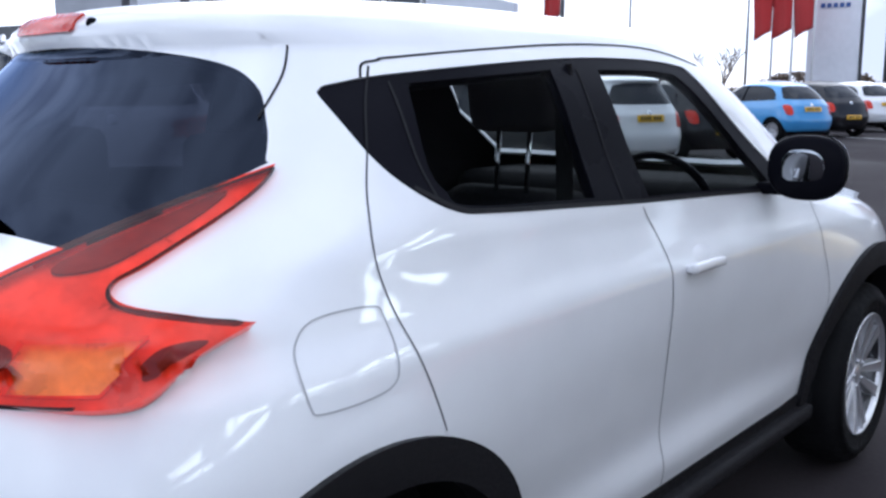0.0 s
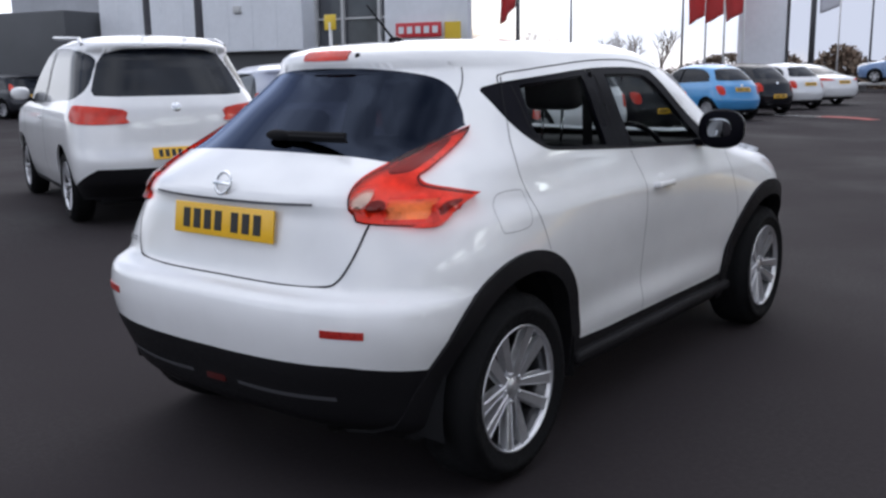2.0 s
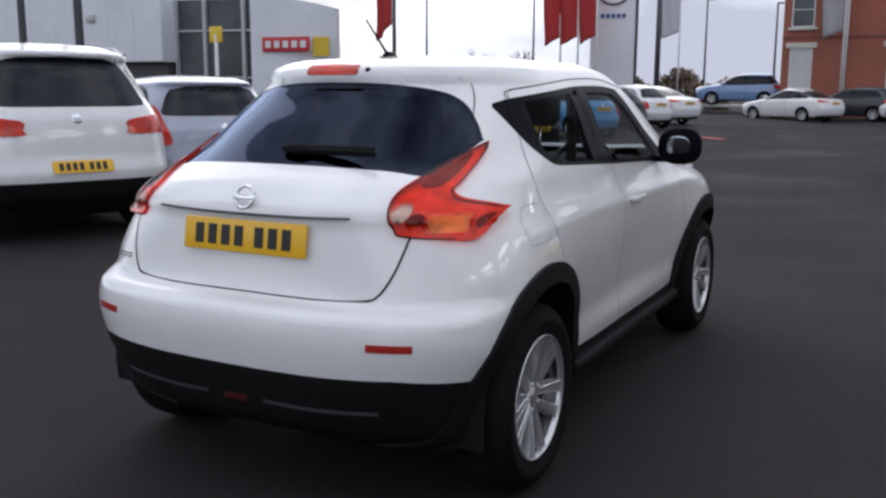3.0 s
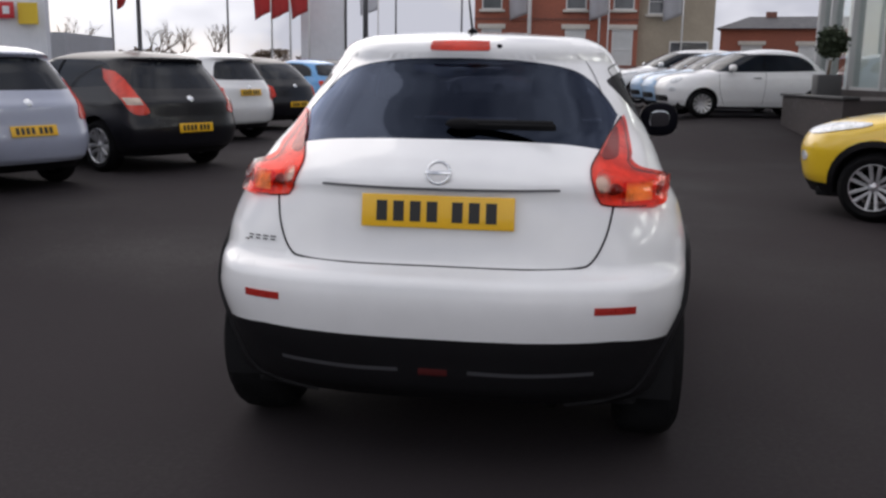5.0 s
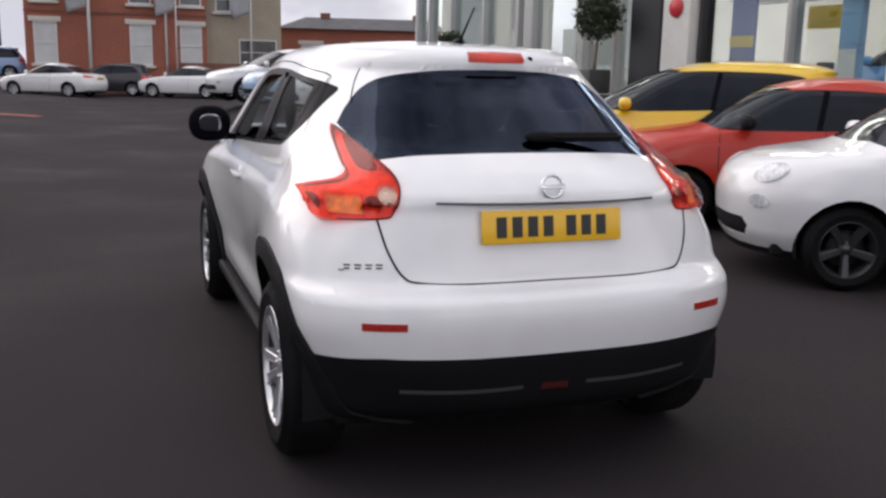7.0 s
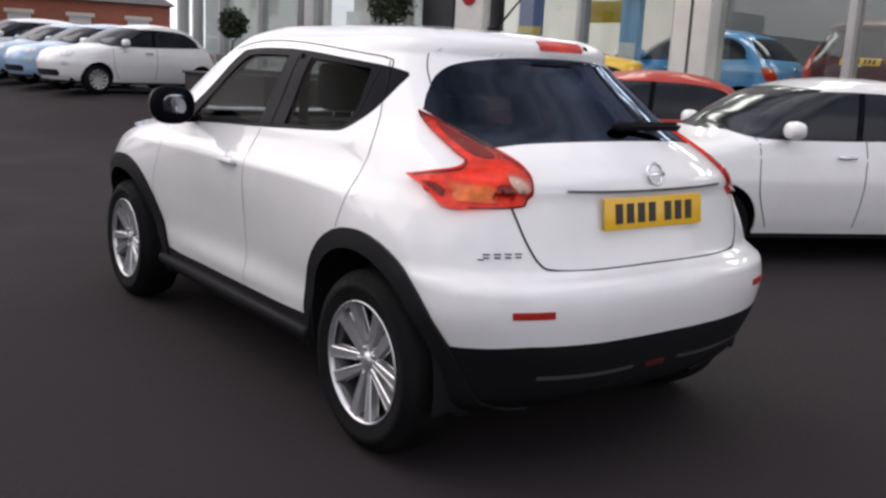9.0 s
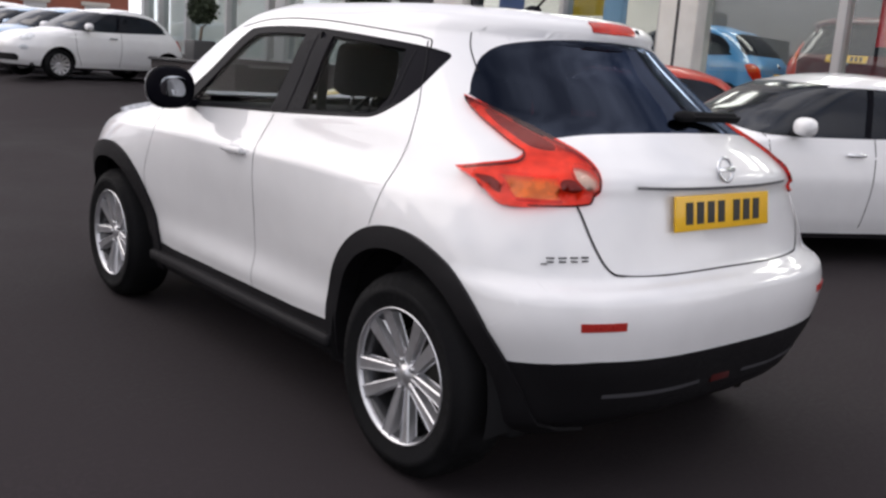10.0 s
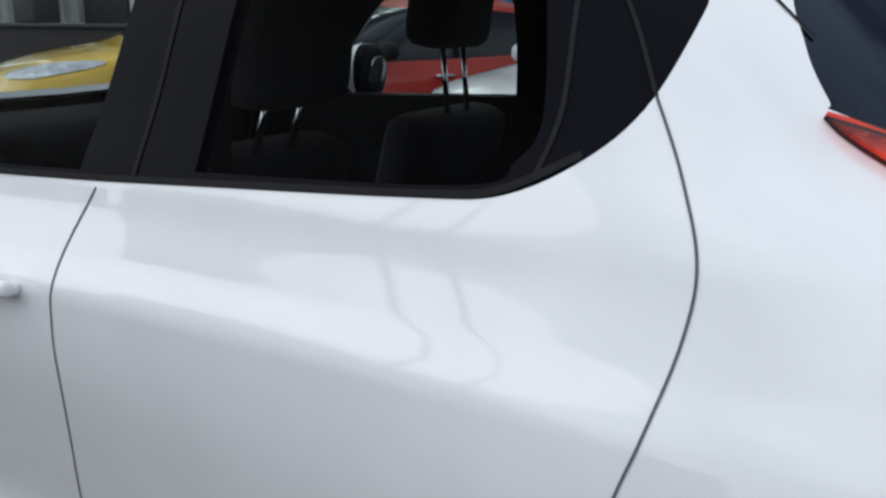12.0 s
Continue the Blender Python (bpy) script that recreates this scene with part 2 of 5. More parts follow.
class Shell:
    """A car's outer skin: outlines in plan, stacked by height, closed by a domed roof. p runs from the rear's middle (0) round
    one side to the front's middle (1); v is the height, and past the roof's edge runs on towards its middle."""
    CORNER = 0.36

    def __init__(self, tail, nose, half, top, dome=0.05, rear=(((0, 0.6), (2, 0.6)), ((0, 2.6), (2, 2.6))), front=(((0, 0.8), (1, 0.8), (1.2, 0.5), (2, 0.5)), ((0, 2.4), (2, 2.4))), bumps=(), arch=None):
        self.tail, self.nose, self.half, self.top, self.dome = curve(tail), curve(nose), curve(half), top, dome
        self.bottom, self.bumps = tail[0][0], bumps
        (self.rear_long, self.rear_round), (self.front_long, self.front_round) = ([curve(k) for k in end] for end in (rear, front))
        self.arch = curve(arch) if arch else None
        self.last = top + 0.6

    def flat(self, p, z):
        c = self.CORNER
        y0, y1 = self.tail(z), self.nose(z)
        span = np.maximum(y1 - y0, 0.4)
        lr, lf = np.minimum(self.rear_long(z), span * 0.45), np.minimum(self.front_long(z), span * 0.45)
        tr, tf = np.clip(p / c, 0, 1) * np.pi / 2, np.clip((1 - p) / c, 0, 1) * np.pi / 2
        er, ef = 2 / self.rear_round(z), 2 / self.front_round(z)
        y_r, k_r = y0 + lr * (1 - np.abs(np.cos(tr)) ** er), np.abs(np.sin(tr)) ** er
        y_f, k_f = y1 - lf * (1 - np.abs(np.cos(tf)) ** ef), np.abs(np.sin(tf)) ** ef
        mid = y0 + lr + (y1 - lf - y0 - lr) * (p - c) / (1 - 2 * c)
        y = np.where(p < c, y_r, np.where(p > 1 - c, y_f, mid))
        k = np.where(p < c, k_r, np.where(p > 1 - c, k_f, 1.0))
        w = self.half(z)
        for y_at, z_at, long, high, out in self.bumps:
            w = w + out * np.exp(-((y - y_at) / long) ** 2 - ((z - z_at) / high) ** 2)
        return k * w, y

    def at(self, p, v):
        p, v = np.broadcast_arrays(np.asarray(p, float), np.asarray(v, float))
        z = np.minimum(v, self.top)
        x, y = self.flat(p, z)
        k = np.clip((v - self.top) / 0.6, 0, 1)
        mid = 0.5 * (self.tail(self.top) + self.nose(self.top))
        s = 1 - k
        x, y = x * s, mid + (y - mid) * s
        z = z + self.dome * (1 - s * s)
        if self.arch:
            z = z + self.arch(y) * np.clip((z - 1.1) / (self.top - 1.1), 0, 1) ** 2
        return np.stack([x, y, z], -1)

    def normal(self, p, v):
        e = 2e-3
        p = np.clip(p, e, 1 - e)
        du = self.at(p + e, v) - self.at(p - e, v)
        dv = self.at(p, np.minimum(v + e, self.last - 0.02)) - self.at(p, np.minimum(v, self.last - 0.02) - e)
        n = np.cross(du, dv)
        return n / np.maximum(np.linalg.norm(n, axis=-1, keepdims=True), 1e-9)

    def find(self, how, value, v):
        """p at which the outline at v has that y ('s') or, on the rear ('r') or front ('f'), that x."""
        value, v = np.broadcast_arrays(np.asarray(value, float), np.asarray(v, float))
        lo = np.full(v.shape, 1 - self.CORNER if how == "f" else 0.0)
        hi = np.full(v.shape, self.CORNER if how == "r" else 1.0)
        for _ in range(36):
            m = (lo + hi) / 2
            at = self.at(m, v)
            low = {"s": at[..., 1] < value, "r": at[..., 0] < value, "f": at[..., 0] > value}[how]
            lo, hi = np.where(low, m, lo), np.where(low, hi, m)
        return (lo + hi) / 2


JUKE = Shell(
    tail=[(0.24, 0.16), (0.32, 0.05), (0.42, 0.0), (0.52, -0.035), (0.62, -0.045), (0.69, -0.036), (0.718, -0.012), (0.738, 0.032), (0.755, 0.052),
          (0.82, 0.07), (0.87, 0.078), (0.93, 0.086), (0.985, 0.094), (1.0, 0.078), (1.03, 0.085), (1.08, 0.135), (1.14, 0.225),
          (1.17, 0.27), (1.3, 0.44), (1.42, 0.59), (1.445, 0.61), (1.465, 0.595), (1.49, 0.602), (1.515, 0.64), (1.53, 0.72)],
    nose=[(0.24, 3.9), (0.35, 4.02), (0.55, 4.07), (0.75, 4.03), (0.88, 3.93), (0.96, 3.75), (1.0, 3.5), (1.03, 3.32), (1.06, 3.2),
          (1.1, 3.1), (1.25, 2.86), (1.4, 2.62), (1.5, 2.44), (1.53, 2.3)],
    half=[(0.24, 0.76), (0.3, 0.79), (0.4, 0.795), (0.5, 0.805), (0.65, 0.825), (0.8, 0.832), (0.92, 0.825), (1.0, 0.795), (1.06, 0.775),
          (1.1, 0.765), (1.2, 0.725), (1.36, 0.66), (1.45, 0.605), (1.5, 0.56), (1.53, 0.5)],
    top=1.53, dome=0.03,
    rear=([(0.24, 0.45), (0.65, 0.5), (0.8, 0.55), (1.0, 0.75), (1.2, 0.78), (1.53, 0.72)],
          [(0.24, 3.0), (0.65, 3.2), (0.8, 3.3), (1.0, 3.0), (1.1, 2.7), (1.2, 2.4), (1.53, 2.3)]),
    front=([(0.24, 0.9), (0.95, 0.9), (1.1, 0.6), (1.53, 0.45)], [(0.24, 2.3), (1.0, 2.3), (1.1, 2.6), (1.53, 2.6)]),
    bumps=[(0.63, 0.7, 0.42, 0.26, 0.05), (3.16, 0.7, 0.45, 0.26, 0.05), (1.9, 0.6, 0.6, 0.2, -0.02), (1.85, 0.43, 0.8, 0.06, 0.018), (0.2, 0.6, 0.22, 0.09, 0.012)],
    arch=[(0.3, -0.02), (0.6, -0.005), (1.2, 0.01), (1.8, 0.01), (2.3, -0.005), (3.0, -0.03)])



# ---- building helpers ----
def part(name, bm, material, parent=None, label=""):
    """Links a bmesh (or a ready mesh) as one object under a thing or a part."""
    if isinstance(bm, bpy.types.Mesh):
        me = bm
    else:
        me = bpy.data.meshes.new(name)
        bm.to_mesh(me)
        bm.free()
    if material is not None and not me.materials:
        me.materials.append(material)
    ob = new(name, me)
    ob.parent = parent
    return tagged(ob, label)


def thing(name, m, label, category, group="", kind=""):
    ob = tagged(new(name), label, category, group, kind)
    ob.matrix_world = m
    return ob


def box(size, at=(0, 0, 0), bevel=0.0, segments=2, turn=None):
    bm = bmesh.new()
    bmesh.ops.create_cube(bm, size=1)
    bmesh.ops.scale(bm, vec=size, verts=bm.verts)
    if bevel:
        bmesh.ops.bevel(bm, geom=bm.edges[:], offset=bevel, segments=segments, profile=0.6, affect="EDGES")
        for f in bm.faces:
            f.smooth = True
    m = Matrix.Translation(at)
    bmesh.ops.transform(bm, matrix=m @ turn if turn else m, verts=bm.verts)
    return bm


def add(bm, other):
    me = bpy.data.meshes.new("joined")
    other.to_mesh(me)
    other.free()
    bm.from_mesh(me)
    bpy.data.meshes.remove(me)
    return bm


def rod(a, b, r0, r1=None, sides=10, cap=True):
    a, b = Vector(a), Vector(b)
    bm = bmesh.new()
    bmesh.ops.create_cone(bm, cap_ends=cap, segments=sides, radius1=r0, radius2=r0 if r1 is None else r1, depth=(b - a).length)
    for f in bm.faces:
        f.smooth = len(f.verts) == 4
    bmesh.ops.transform(bm, matrix=Matrix.Translation((a + b) / 2) @ (b - a).to_track_quat("Z", "Y").to_matrix().to_4x4(), verts=bm.verts)
    return bm


def lathe(profile, sides=40, close=False):
    """Turns (radius, x) points about the x axis."""
    bm = bmesh.new()
    rings = []
    for k in range(sides):
        a = 2 * math.pi * k / sides
        rings.append([bm.verts.new((x, r * math.cos(a), r * math.sin(a))) for r, x in profile])
    n = len(profile)
    for k in range(sides):
        p, q = rings[k], rings[(k + 1) % sides]
        for i in range(n if close else n - 1):
            j = (i + 1) % n
            f = bm.faces.new((p[i], p[j], q[j], q[i]))
            f.smooth = True
    bmesh.ops.recalc_face_normals(bm, faces=bm.faces)
    return bm


def ellipsoid(at, size, rings=14, flat=1.0):
    bm = bmesh.new()
    bmesh.ops.create_uvsphere(bm, u_segments=rings * 2, v_segments=rings, radius=1)
    for v in bm.verts:
        v.co = Vector([math.copysign(abs(c) ** flat, c) for c in v.co])
    bmesh.ops.scale(bm, vec=size, verts=bm.verts)
    bmesh.ops.translate(bm, vec=at, verts=bm.verts)
    for f in bm.faces:
        f.smooth = True
    return bm


def inside(poly, q):
    """Which of the points q lie inside a closed outline."""
    x, y = q[:, 0], q[:, 1]
    hit = np.zeros(len(q), bool)
    for (ax, ay), (bx, by) in zip(poly, np.roll(poly, -1, 0)):
        if ay == by:
            continue
        cross = (ay > y) != (by > y)
        hit ^= cross & (x < (bx - ax) * (y - ay) / (by - ay) + ax)
    return hit


def outline(shell, knots, smooth=True, steps=6, closed=True):
    """An outline on the skin from knots (how, value, height); a knot given twice makes a sharp corner."""
    kinds = {how for how, _, _ in knots}
    one = kinds - {"p"}
    one = one.pop() if len(one) == 1 and (kinds == one or one & {"r", "f"} or kinds == {"s"}) else ""
    if one:
        q = np.array([(0.0 if how == "p" else value, v) for how, value, v in knots])
    else:
        q = np.array([(value, v) if how == "p" else (float(shell.find(how, value, v)), v) for how, value, v in knots])
    n, res = len(q), []
    for i in range(n if closed else n - 1):
        a, b, c, d = (q[j % n] if closed else q[min(max(j, 0), n - 1)] for j in (i - 1, i, i + 1, i + 2))
        if np.allclose(b, c):
            continue
        for k in range(steps):
            t = k / steps
            if smooth:
                res.append(0.5 * (2 * b + (c - a) * t + (2 * a - 5 * b + 4 * c - d) * t * t + (3 * b - a - 3 * c + d) * t ** 3))
            else:
                res.append(b + (c - b) * t)
    if not closed:
        res.append(q[-1])
    res = np.array(res)
    if one:
        v = np.clip(res[:, 1], shell.bottom, shell.last)
        p = shell.find(one, np.maximum(res[:, 0], 0), v)
        res[:, 0] = np.where((res[:, 0] < 1e-6) & (one != "s"), 0.0 if one == "r" else 1.0, p)
    res[:, 0] = np.clip(res[:, 0], 0, 1)
    res[:, 1] = np.clip(res[:, 1], shell.bottom, shell.last)
    return res


def ring(shell, y, z, r, sides=80):
    a = np.linspace(0, 2 * np.pi, sides, endpoint=False)
    v = np.maximum(z + r * np.sin(a), shell.bottom)
    q = np.stack([shell.find("s", y + r * np.cos(a), v), v], -1)
    return q


def cut_skin(shell, regions, n_p, n_v, n_roof):
    """Splits the skin of one side along the regions' outlines. Returns the points (p, v) and the triangles of each region."""
    stretch = 5.0
    p = np.linspace(0, 1, n_p)
    v = np.concatenate([np.linspace(shell.bottom, shell.top, n_v), np.linspace(shell.top, shell.last, n_roof)[1:]])
    grid = np.stack(np.meshgrid(p, v), -1).reshape(-1, 2)
    gap = 0.4 * min(stretch / n_p, (shell.top - shell.bottom) / n_v)
    pts, edges, fixed = [], [], []
    for _, poly in regions:
        q = poly[np.concatenate([[True], np.linalg.norm(np.diff(poly, axis=0), axis=1) > 1e-4])]
        k = len(fixed)
        fixed += [tuple(r) for r in q]
        edges += [(k + i, k + (i + 1) % len(q)) for i in range(len(q))]
    f = np.array(fixed) * [stretch, 1]
    g = grid * [stretch, 1]
    far = np.ones(len(g), bool)
    for s in range(0, len(g), 2000):
        far[s:s + 2000] = np.sqrt(((g[s:s + 2000, None] - f[None]) ** 2).sum(-1)).min(1) > gap
    edge = (grid[:, 0] < 1e-6) | (grid[:, 0] > 1 - 1e-6) | (grid[:, 1] < shell.bottom + 1e-6) | (grid[:, 1] > shell.last - 1e-6)
    g = g[far | edge]
    from mathutils.geometry import delaunay_2d_cdt
    verts, _, faces, *_ = delaunay_2d_cdt([Vector(r) for r in np.concatenate([f, g])], edges, [], 0, 1e-5)
    pv = np.array([tuple(r) for r in verts]) / [stretch, 1]
    tri = np.array([list(r) for r in faces if len(r) == 3])
    mid = pv[tri].mean(1)
    label = np.full(len(tri), "body", dtype=object)
    free = np.ones(len(tri), bool)
    for name, poly in regions:
        hit = inside(poly, mid) & free
        label[hit] = name
        free &= ~hit
    at = shell.at(pv[:, 0], pv[:, 1])
    size = np.linalg.norm(np.cross(at[tri[:, 1]] - at[tri[:, 0]], at[tri[:, 2]] - at[tri[:, 0]]), axis=1)
    keep = size > 1e-8
    return pv, {name: tri[(label == name) & keep] for name in set(label)}


def skin(shell, pv, tri, name, out=0.0, skirt=0.012, sides=(1, -1), inward=False):
    """A mesh of the given triangles of the skin, pushed out by so much, with its rim turned in by the skirt."""
    used, idx = np.unique(tri, return_inverse=True)
    idx = idx.reshape(-1, 3)
    q = pv[used]
    pos, nor = shell.at(q[:, 0], q[:, 1]), shell.normal(q[:, 0], q[:, 1])
    pos = pos + nor * out
    fn = np.cross(pos[idx[:, 1]] - pos[idx[:, 0]], pos[idx[:, 2]] - pos[idx[:, 0]])
    flip = (fn * nor[idx].mean(1)).sum(1) < 0
    idx[flip] = idx[flip][:, ::-1]
    count = {}
    for t in idx:
        for a, b in ((t[0], t[1]), (t[1], t[2]), (t[2], t[0])):
            key = (min(a, b), max(a, b))
            count.setdefault(key, []).append((a, b))
    V, N, F = [], [], []
    for side in sides:
        mirror = np.array([side, 1, 1])
        k = len(V)
        V += list(pos * mirror)
        N += list(nor * mirror * (-1 if inward else 1))
        turn = (side < 0) != inward
        F += [tuple(k + t[::-1]) if turn else tuple(k + t) for t in idx]
        if skirt:
            for runs in count.values():
                if len(runs) != 1:
                    continue
                a, b = runs[0]
                if (pos[[a, b], 0] < 1e-4).all():
                    continue
                c, d = pos[b] - nor[b] * skirt, pos[a] - nor[a] * skirt
                n = np.cross(pos[b] - pos[a], nor[a])
                n = n / max(np.linalg.norm(n), 1e-9)
                k = len(V)
                V += list(np.array([pos[a], d, c, pos[b]]) * mirror)
                N += [n * mirror] * 4
                F.append((k, k + 1, k + 2, k + 3) if side > 0 else (k + 3, k + 2, k + 1, k))
    me = bpy.data.meshes.new(name)
    me.from_pydata([tuple(map(float, r)) for r in V], [], [tuple(map(int, r)) for r in F])
    me.polygons.foreach_set("use_smooth", [True] * len(me.polygons))
    me.normals_split_custom_set_from_vertices([tuple(map(float, r)) for r in N])
    return me


def seam(shell, line, name, width=0.005, out=0.0012, side=1):
    """A thin dark line along an open run of (p, v) points on the skin."""
    pos, nor = shell.at(line[:, 0], line[:, 1]), shell.normal(line[:, 0], line[:, 1])
    run = np.gradient(pos, axis=0)
    across = np.cross(nor, run)
    across /= np.maximum(np.linalg.norm(across, axis=1, keepdims=True), 1e-9)
    pos = pos + nor * out
    mirror = np.array([side, 1, 1])
    V = np.concatenate([(pos - across * width / 2) * mirror, (pos + across * width / 2) * mirror])
    n = len(line)
    me = bpy.data.meshes.new(name)
    F = [(i, i + 1, n + i + 1, n + i) for i in range(n - 1)]
    me.from_pydata([tuple(map(float, r)) for r in V], [], F if side > 0 else [f[::-1] for f in F])
    return me


def on_skin(shell, how, value, v, side=1, out=0.0):
    """The pose of a thing that lies on the skin: x along it, y out of it turned to z... z is the skin's normal, y points up."""
    p = float(shell.find(how, value, v))
    at, n = shell.at(p, v), shell.normal(p, v)
    at, n = Vector(at * [side, 1, 1]), Vector(n * [side, 1, 1])
    x = Vector((0, 0, 1)).cross(n).normalized()
    y = n.cross(x)
    m = Matrix((x, y, n)).transposed().to_4x4()
    return Matrix.Translation(at + n * out) @ m


def plate_on(parent, m, material=PLATE, width=0.52, height=0.111, marks=True):
    """A number plate whose writing is plain bars."""
    bm = box((width, height, 0.008), bevel=0.003)
    bmesh.ops.transform(bm, matrix=m, verts=bm.verts)
    plate = part("number_plate", bm, material, parent, "yellow number plate" if material is PLATE else "white number plate")
    if marks:
        x = -0.41 * width
        for i in range(7):
            if i == 4:
                x += 0.055 * width
            bar = box((0.07 * width, 0.62 * height, 0.002), at=(x + 0.045 * width, 0, 0.0052))
            bmesh.ops.transform(bar, matrix=m, verts=bar.verts)
            part("plate_bar", bar, INK, plate)
            x += 0.11 * width
    return plate


WHEELS = {}


def wheel(parent, y, z, side, x, radius, rim, style, tyre_width=0.2):
    """A wheel: tyre, rim with spokes, brake disc."""
    key = (radius, rim, style, tyre_width)
    if key not in WHEELS:
        w = tyre_width / 2
        tyre = lathe([(rim, -w), (rim + 0.012, -w - 0.006), (rim + 0.05, -w - 0.014), (radius - 0.045, -w - 0.012), (radius - 0.018, -w + 0.006), (radius - 0.004, -w + 0.03),
                      (radius, 0), (radius - 0.004, w - 0.03), (radius - 0.018, w - 0.006), (radius - 0.045, w + 0.012), (radius - 0.03 - 0.015, w + 0.0135),
                      (rim + 0.05, w + 0.014), (rim + 0.045, w + 0.0115), (rim + 0.012, w + 0.006), (rim, w)], 48)
        face = w - 0.012
        spokes = lathe([(rim + 0.004, face + 0.012), (rim + 0.003, face + 0.018), (rim - 0.002, face + 0.018), (rim - 0.006, face - 0.004)], 48)
        add(spokes, lathe([(0.0, face - 0.008), (0.026, face - 0.009), (0.029, face - 0.013), (0.054, face - 0.016), (0.06, face - 0.04)], 24))
        barrel = lathe([(rim - 0.006, face - 0.004), (rim - 0.02, face - 0.02), (rim - 0.026, -w * 0.8)], 40)
        n = {"double": 5, "steel": 12, "star": 5, "cross": 6}[style]
        # each arm: its offset from the radius at hub and rim, and its half width at hub and rim
        arms = {"double": ((-0.019, -0.049, 0.012, 0.023), (0.019, 0.049, 0.012, 0.023)), "cross": ((-0.02, -0.045, 0.01, 0.016), (0.02, 0.045, 0.01, 0.016)),
                "star": ((0.0, 0.0, 0.022, 0.03),), "steel": ((0.0, 0.0, 0.012, 0.022),)}[style]
        for k in range(n):
            a = 2 * math.pi * k / n - math.pi / 2
            c, s = math.cos(a), math.sin(a)
            for o0, o1, h0, h1, *start in arms:
                bm = bmesh.new()
                bmesh.ops.create_cube(bm, size=1)
                r1 = rim - 0.008
                for v in bm.verts:
                    far, front = v.co.z > 0, v.co.x > 0
                    off = (o1 if far else o0) + math.copysign((h1 if far else h0) * (0.8 if front else 1.0), v.co.y)
                    r = math.sqrt(max(r1 * r1 - off * off, 0)) if far else (start[0] * rim if start else 0.04)
                    v.co = Vector((face + (0.008 if far else 0.002 if start else -0.014) + (0.0 if front else -0.03), r * c - off * s, r * s + off * c))
                bmesh.ops.bevel(bm, geom=bm.edges[:], offset=0.004, segments=1, affect="EDGES")
                add(spokes, bm)
        for k in range(5):
            a = 2 * math.pi * (k + 0.5) / 5
            add(spokes, rod((face - 0.02, 0.05 * math.cos(a), 0.05 * math.sin(a)), (face - 0.004, 0.05 * math.cos(a), 0.05 * math.sin(a)), 0.008, sides=6))
        disc = lathe([(0.0, face - 0.05), (rim * 0.66, face - 0.05), (rim * 0.66, face - 0.075), (0.0, face - 0.075)], 32)
        meshes = []
        for nm, bm, mt in (("tyre", tyre, RUBBER), ("rim", spokes, {"double": ALLOY, "steel": ALLOY, "star": DARK_ALLOY, "cross": ALLOY}[style]), ("rim_barrel", barrel, DARK_ALLOY), ("brake_disc", disc, BRAKE)):
            me = bpy.data.meshes.new(nm)
            bm.to_mesh(me)
            bm.free()
            me.materials.append(mt)
            meshes.append(me)
        WHEELS[key] = meshes
    hub = new("wheel")
    hub.parent = parent
    hub.matrix_local = pose(side * x, y, z, 0, 0, 0 if side > 0 else 180)
    for me in WHEELS[key]:
        o = new(me.name, me)
        o.parent = hub
    return hub



# ---- ground and buildings ----
def lift(x, y):
    """Height of the ground: level under the crossover, rising gently away from it."""
    e = lambda t: min(max(t, 0.0), 1.0) ** 2 * (3 - 2 * min(max(t, 0.0), 1.0))
    far = max(y - 4.0, 0.0)
    rise = 0.3 * (1 - math.exp(-far * far / 1400))
    side = 0.1 * e((-x - 2.0) / 2.2)
    bank = 0.51 * e((y - 11) / 5) * e((x - 0.3) / 2.6) * e((32 - y) / 8)
    return rise + side + bank


def build_ground():
    xs = np.concatenate([[-900, -400, -180, -90], np.linspace(-45, 45, 91), [90, 180, 400, 900]])
    ys = np.concatenate([[-900, -400, -180, -80, -40, -20], np.linspace(-12, 70, 83), [100, 180, 400, 900]])
    bm = bmesh.new()
    grid = [[bm.verts.new((x, y, lift(x, y))) for x in xs] for y in ys]
    for j in range(len(ys) - 1):
        for i in range(len(xs) - 1):
            f = bm.faces.new((grid[j][i], grid[j][i + 1], grid[j + 1][i + 1], grid[j + 1][i]))
            f.smooth = True
    tagged(part("ground", bm, ASPHALT), "dark grey worn asphalt forecourt", "ground", kind="structure")


def strip(name, a, b, width, material, label):
    """A painted line on the ground, following its height."""
    a, b = Vector(a), Vector(b)
    n = max(2, int((b - a).length / 0.5))
    side = Vector((a.y - b.y, b.x - a.x)).normalized() * width / 2
    bm = bmesh.new()
    rows = []
    for k in range(n + 1):
        c = a + (b - a) * k / n
        rows.append([bm.verts.new((*(c + s * side), lift(*(c + s * side)) + 0.006)) for s in (1, -1)])
    for p, q in zip(rows, rows[1:]):
        bm.faces.new((p[0], p[1], q[1], q[0]))
    bmesh.ops.recalc_face_normals(bm, faces=bm.faces)
    tagged(part(name, bm, material), label, "road marking", kind="structure")


build_ground()
strip("bay_line", (-4.7, 24.5), (-6.2, 25.0), 0.14, LINE, "worn white painted bay line on asphalt")
strip("bay_line", (-4.7, 24.5), (-3.2, 24.0), 0.6, RED_LINE, "faded red painted patch on asphalt")


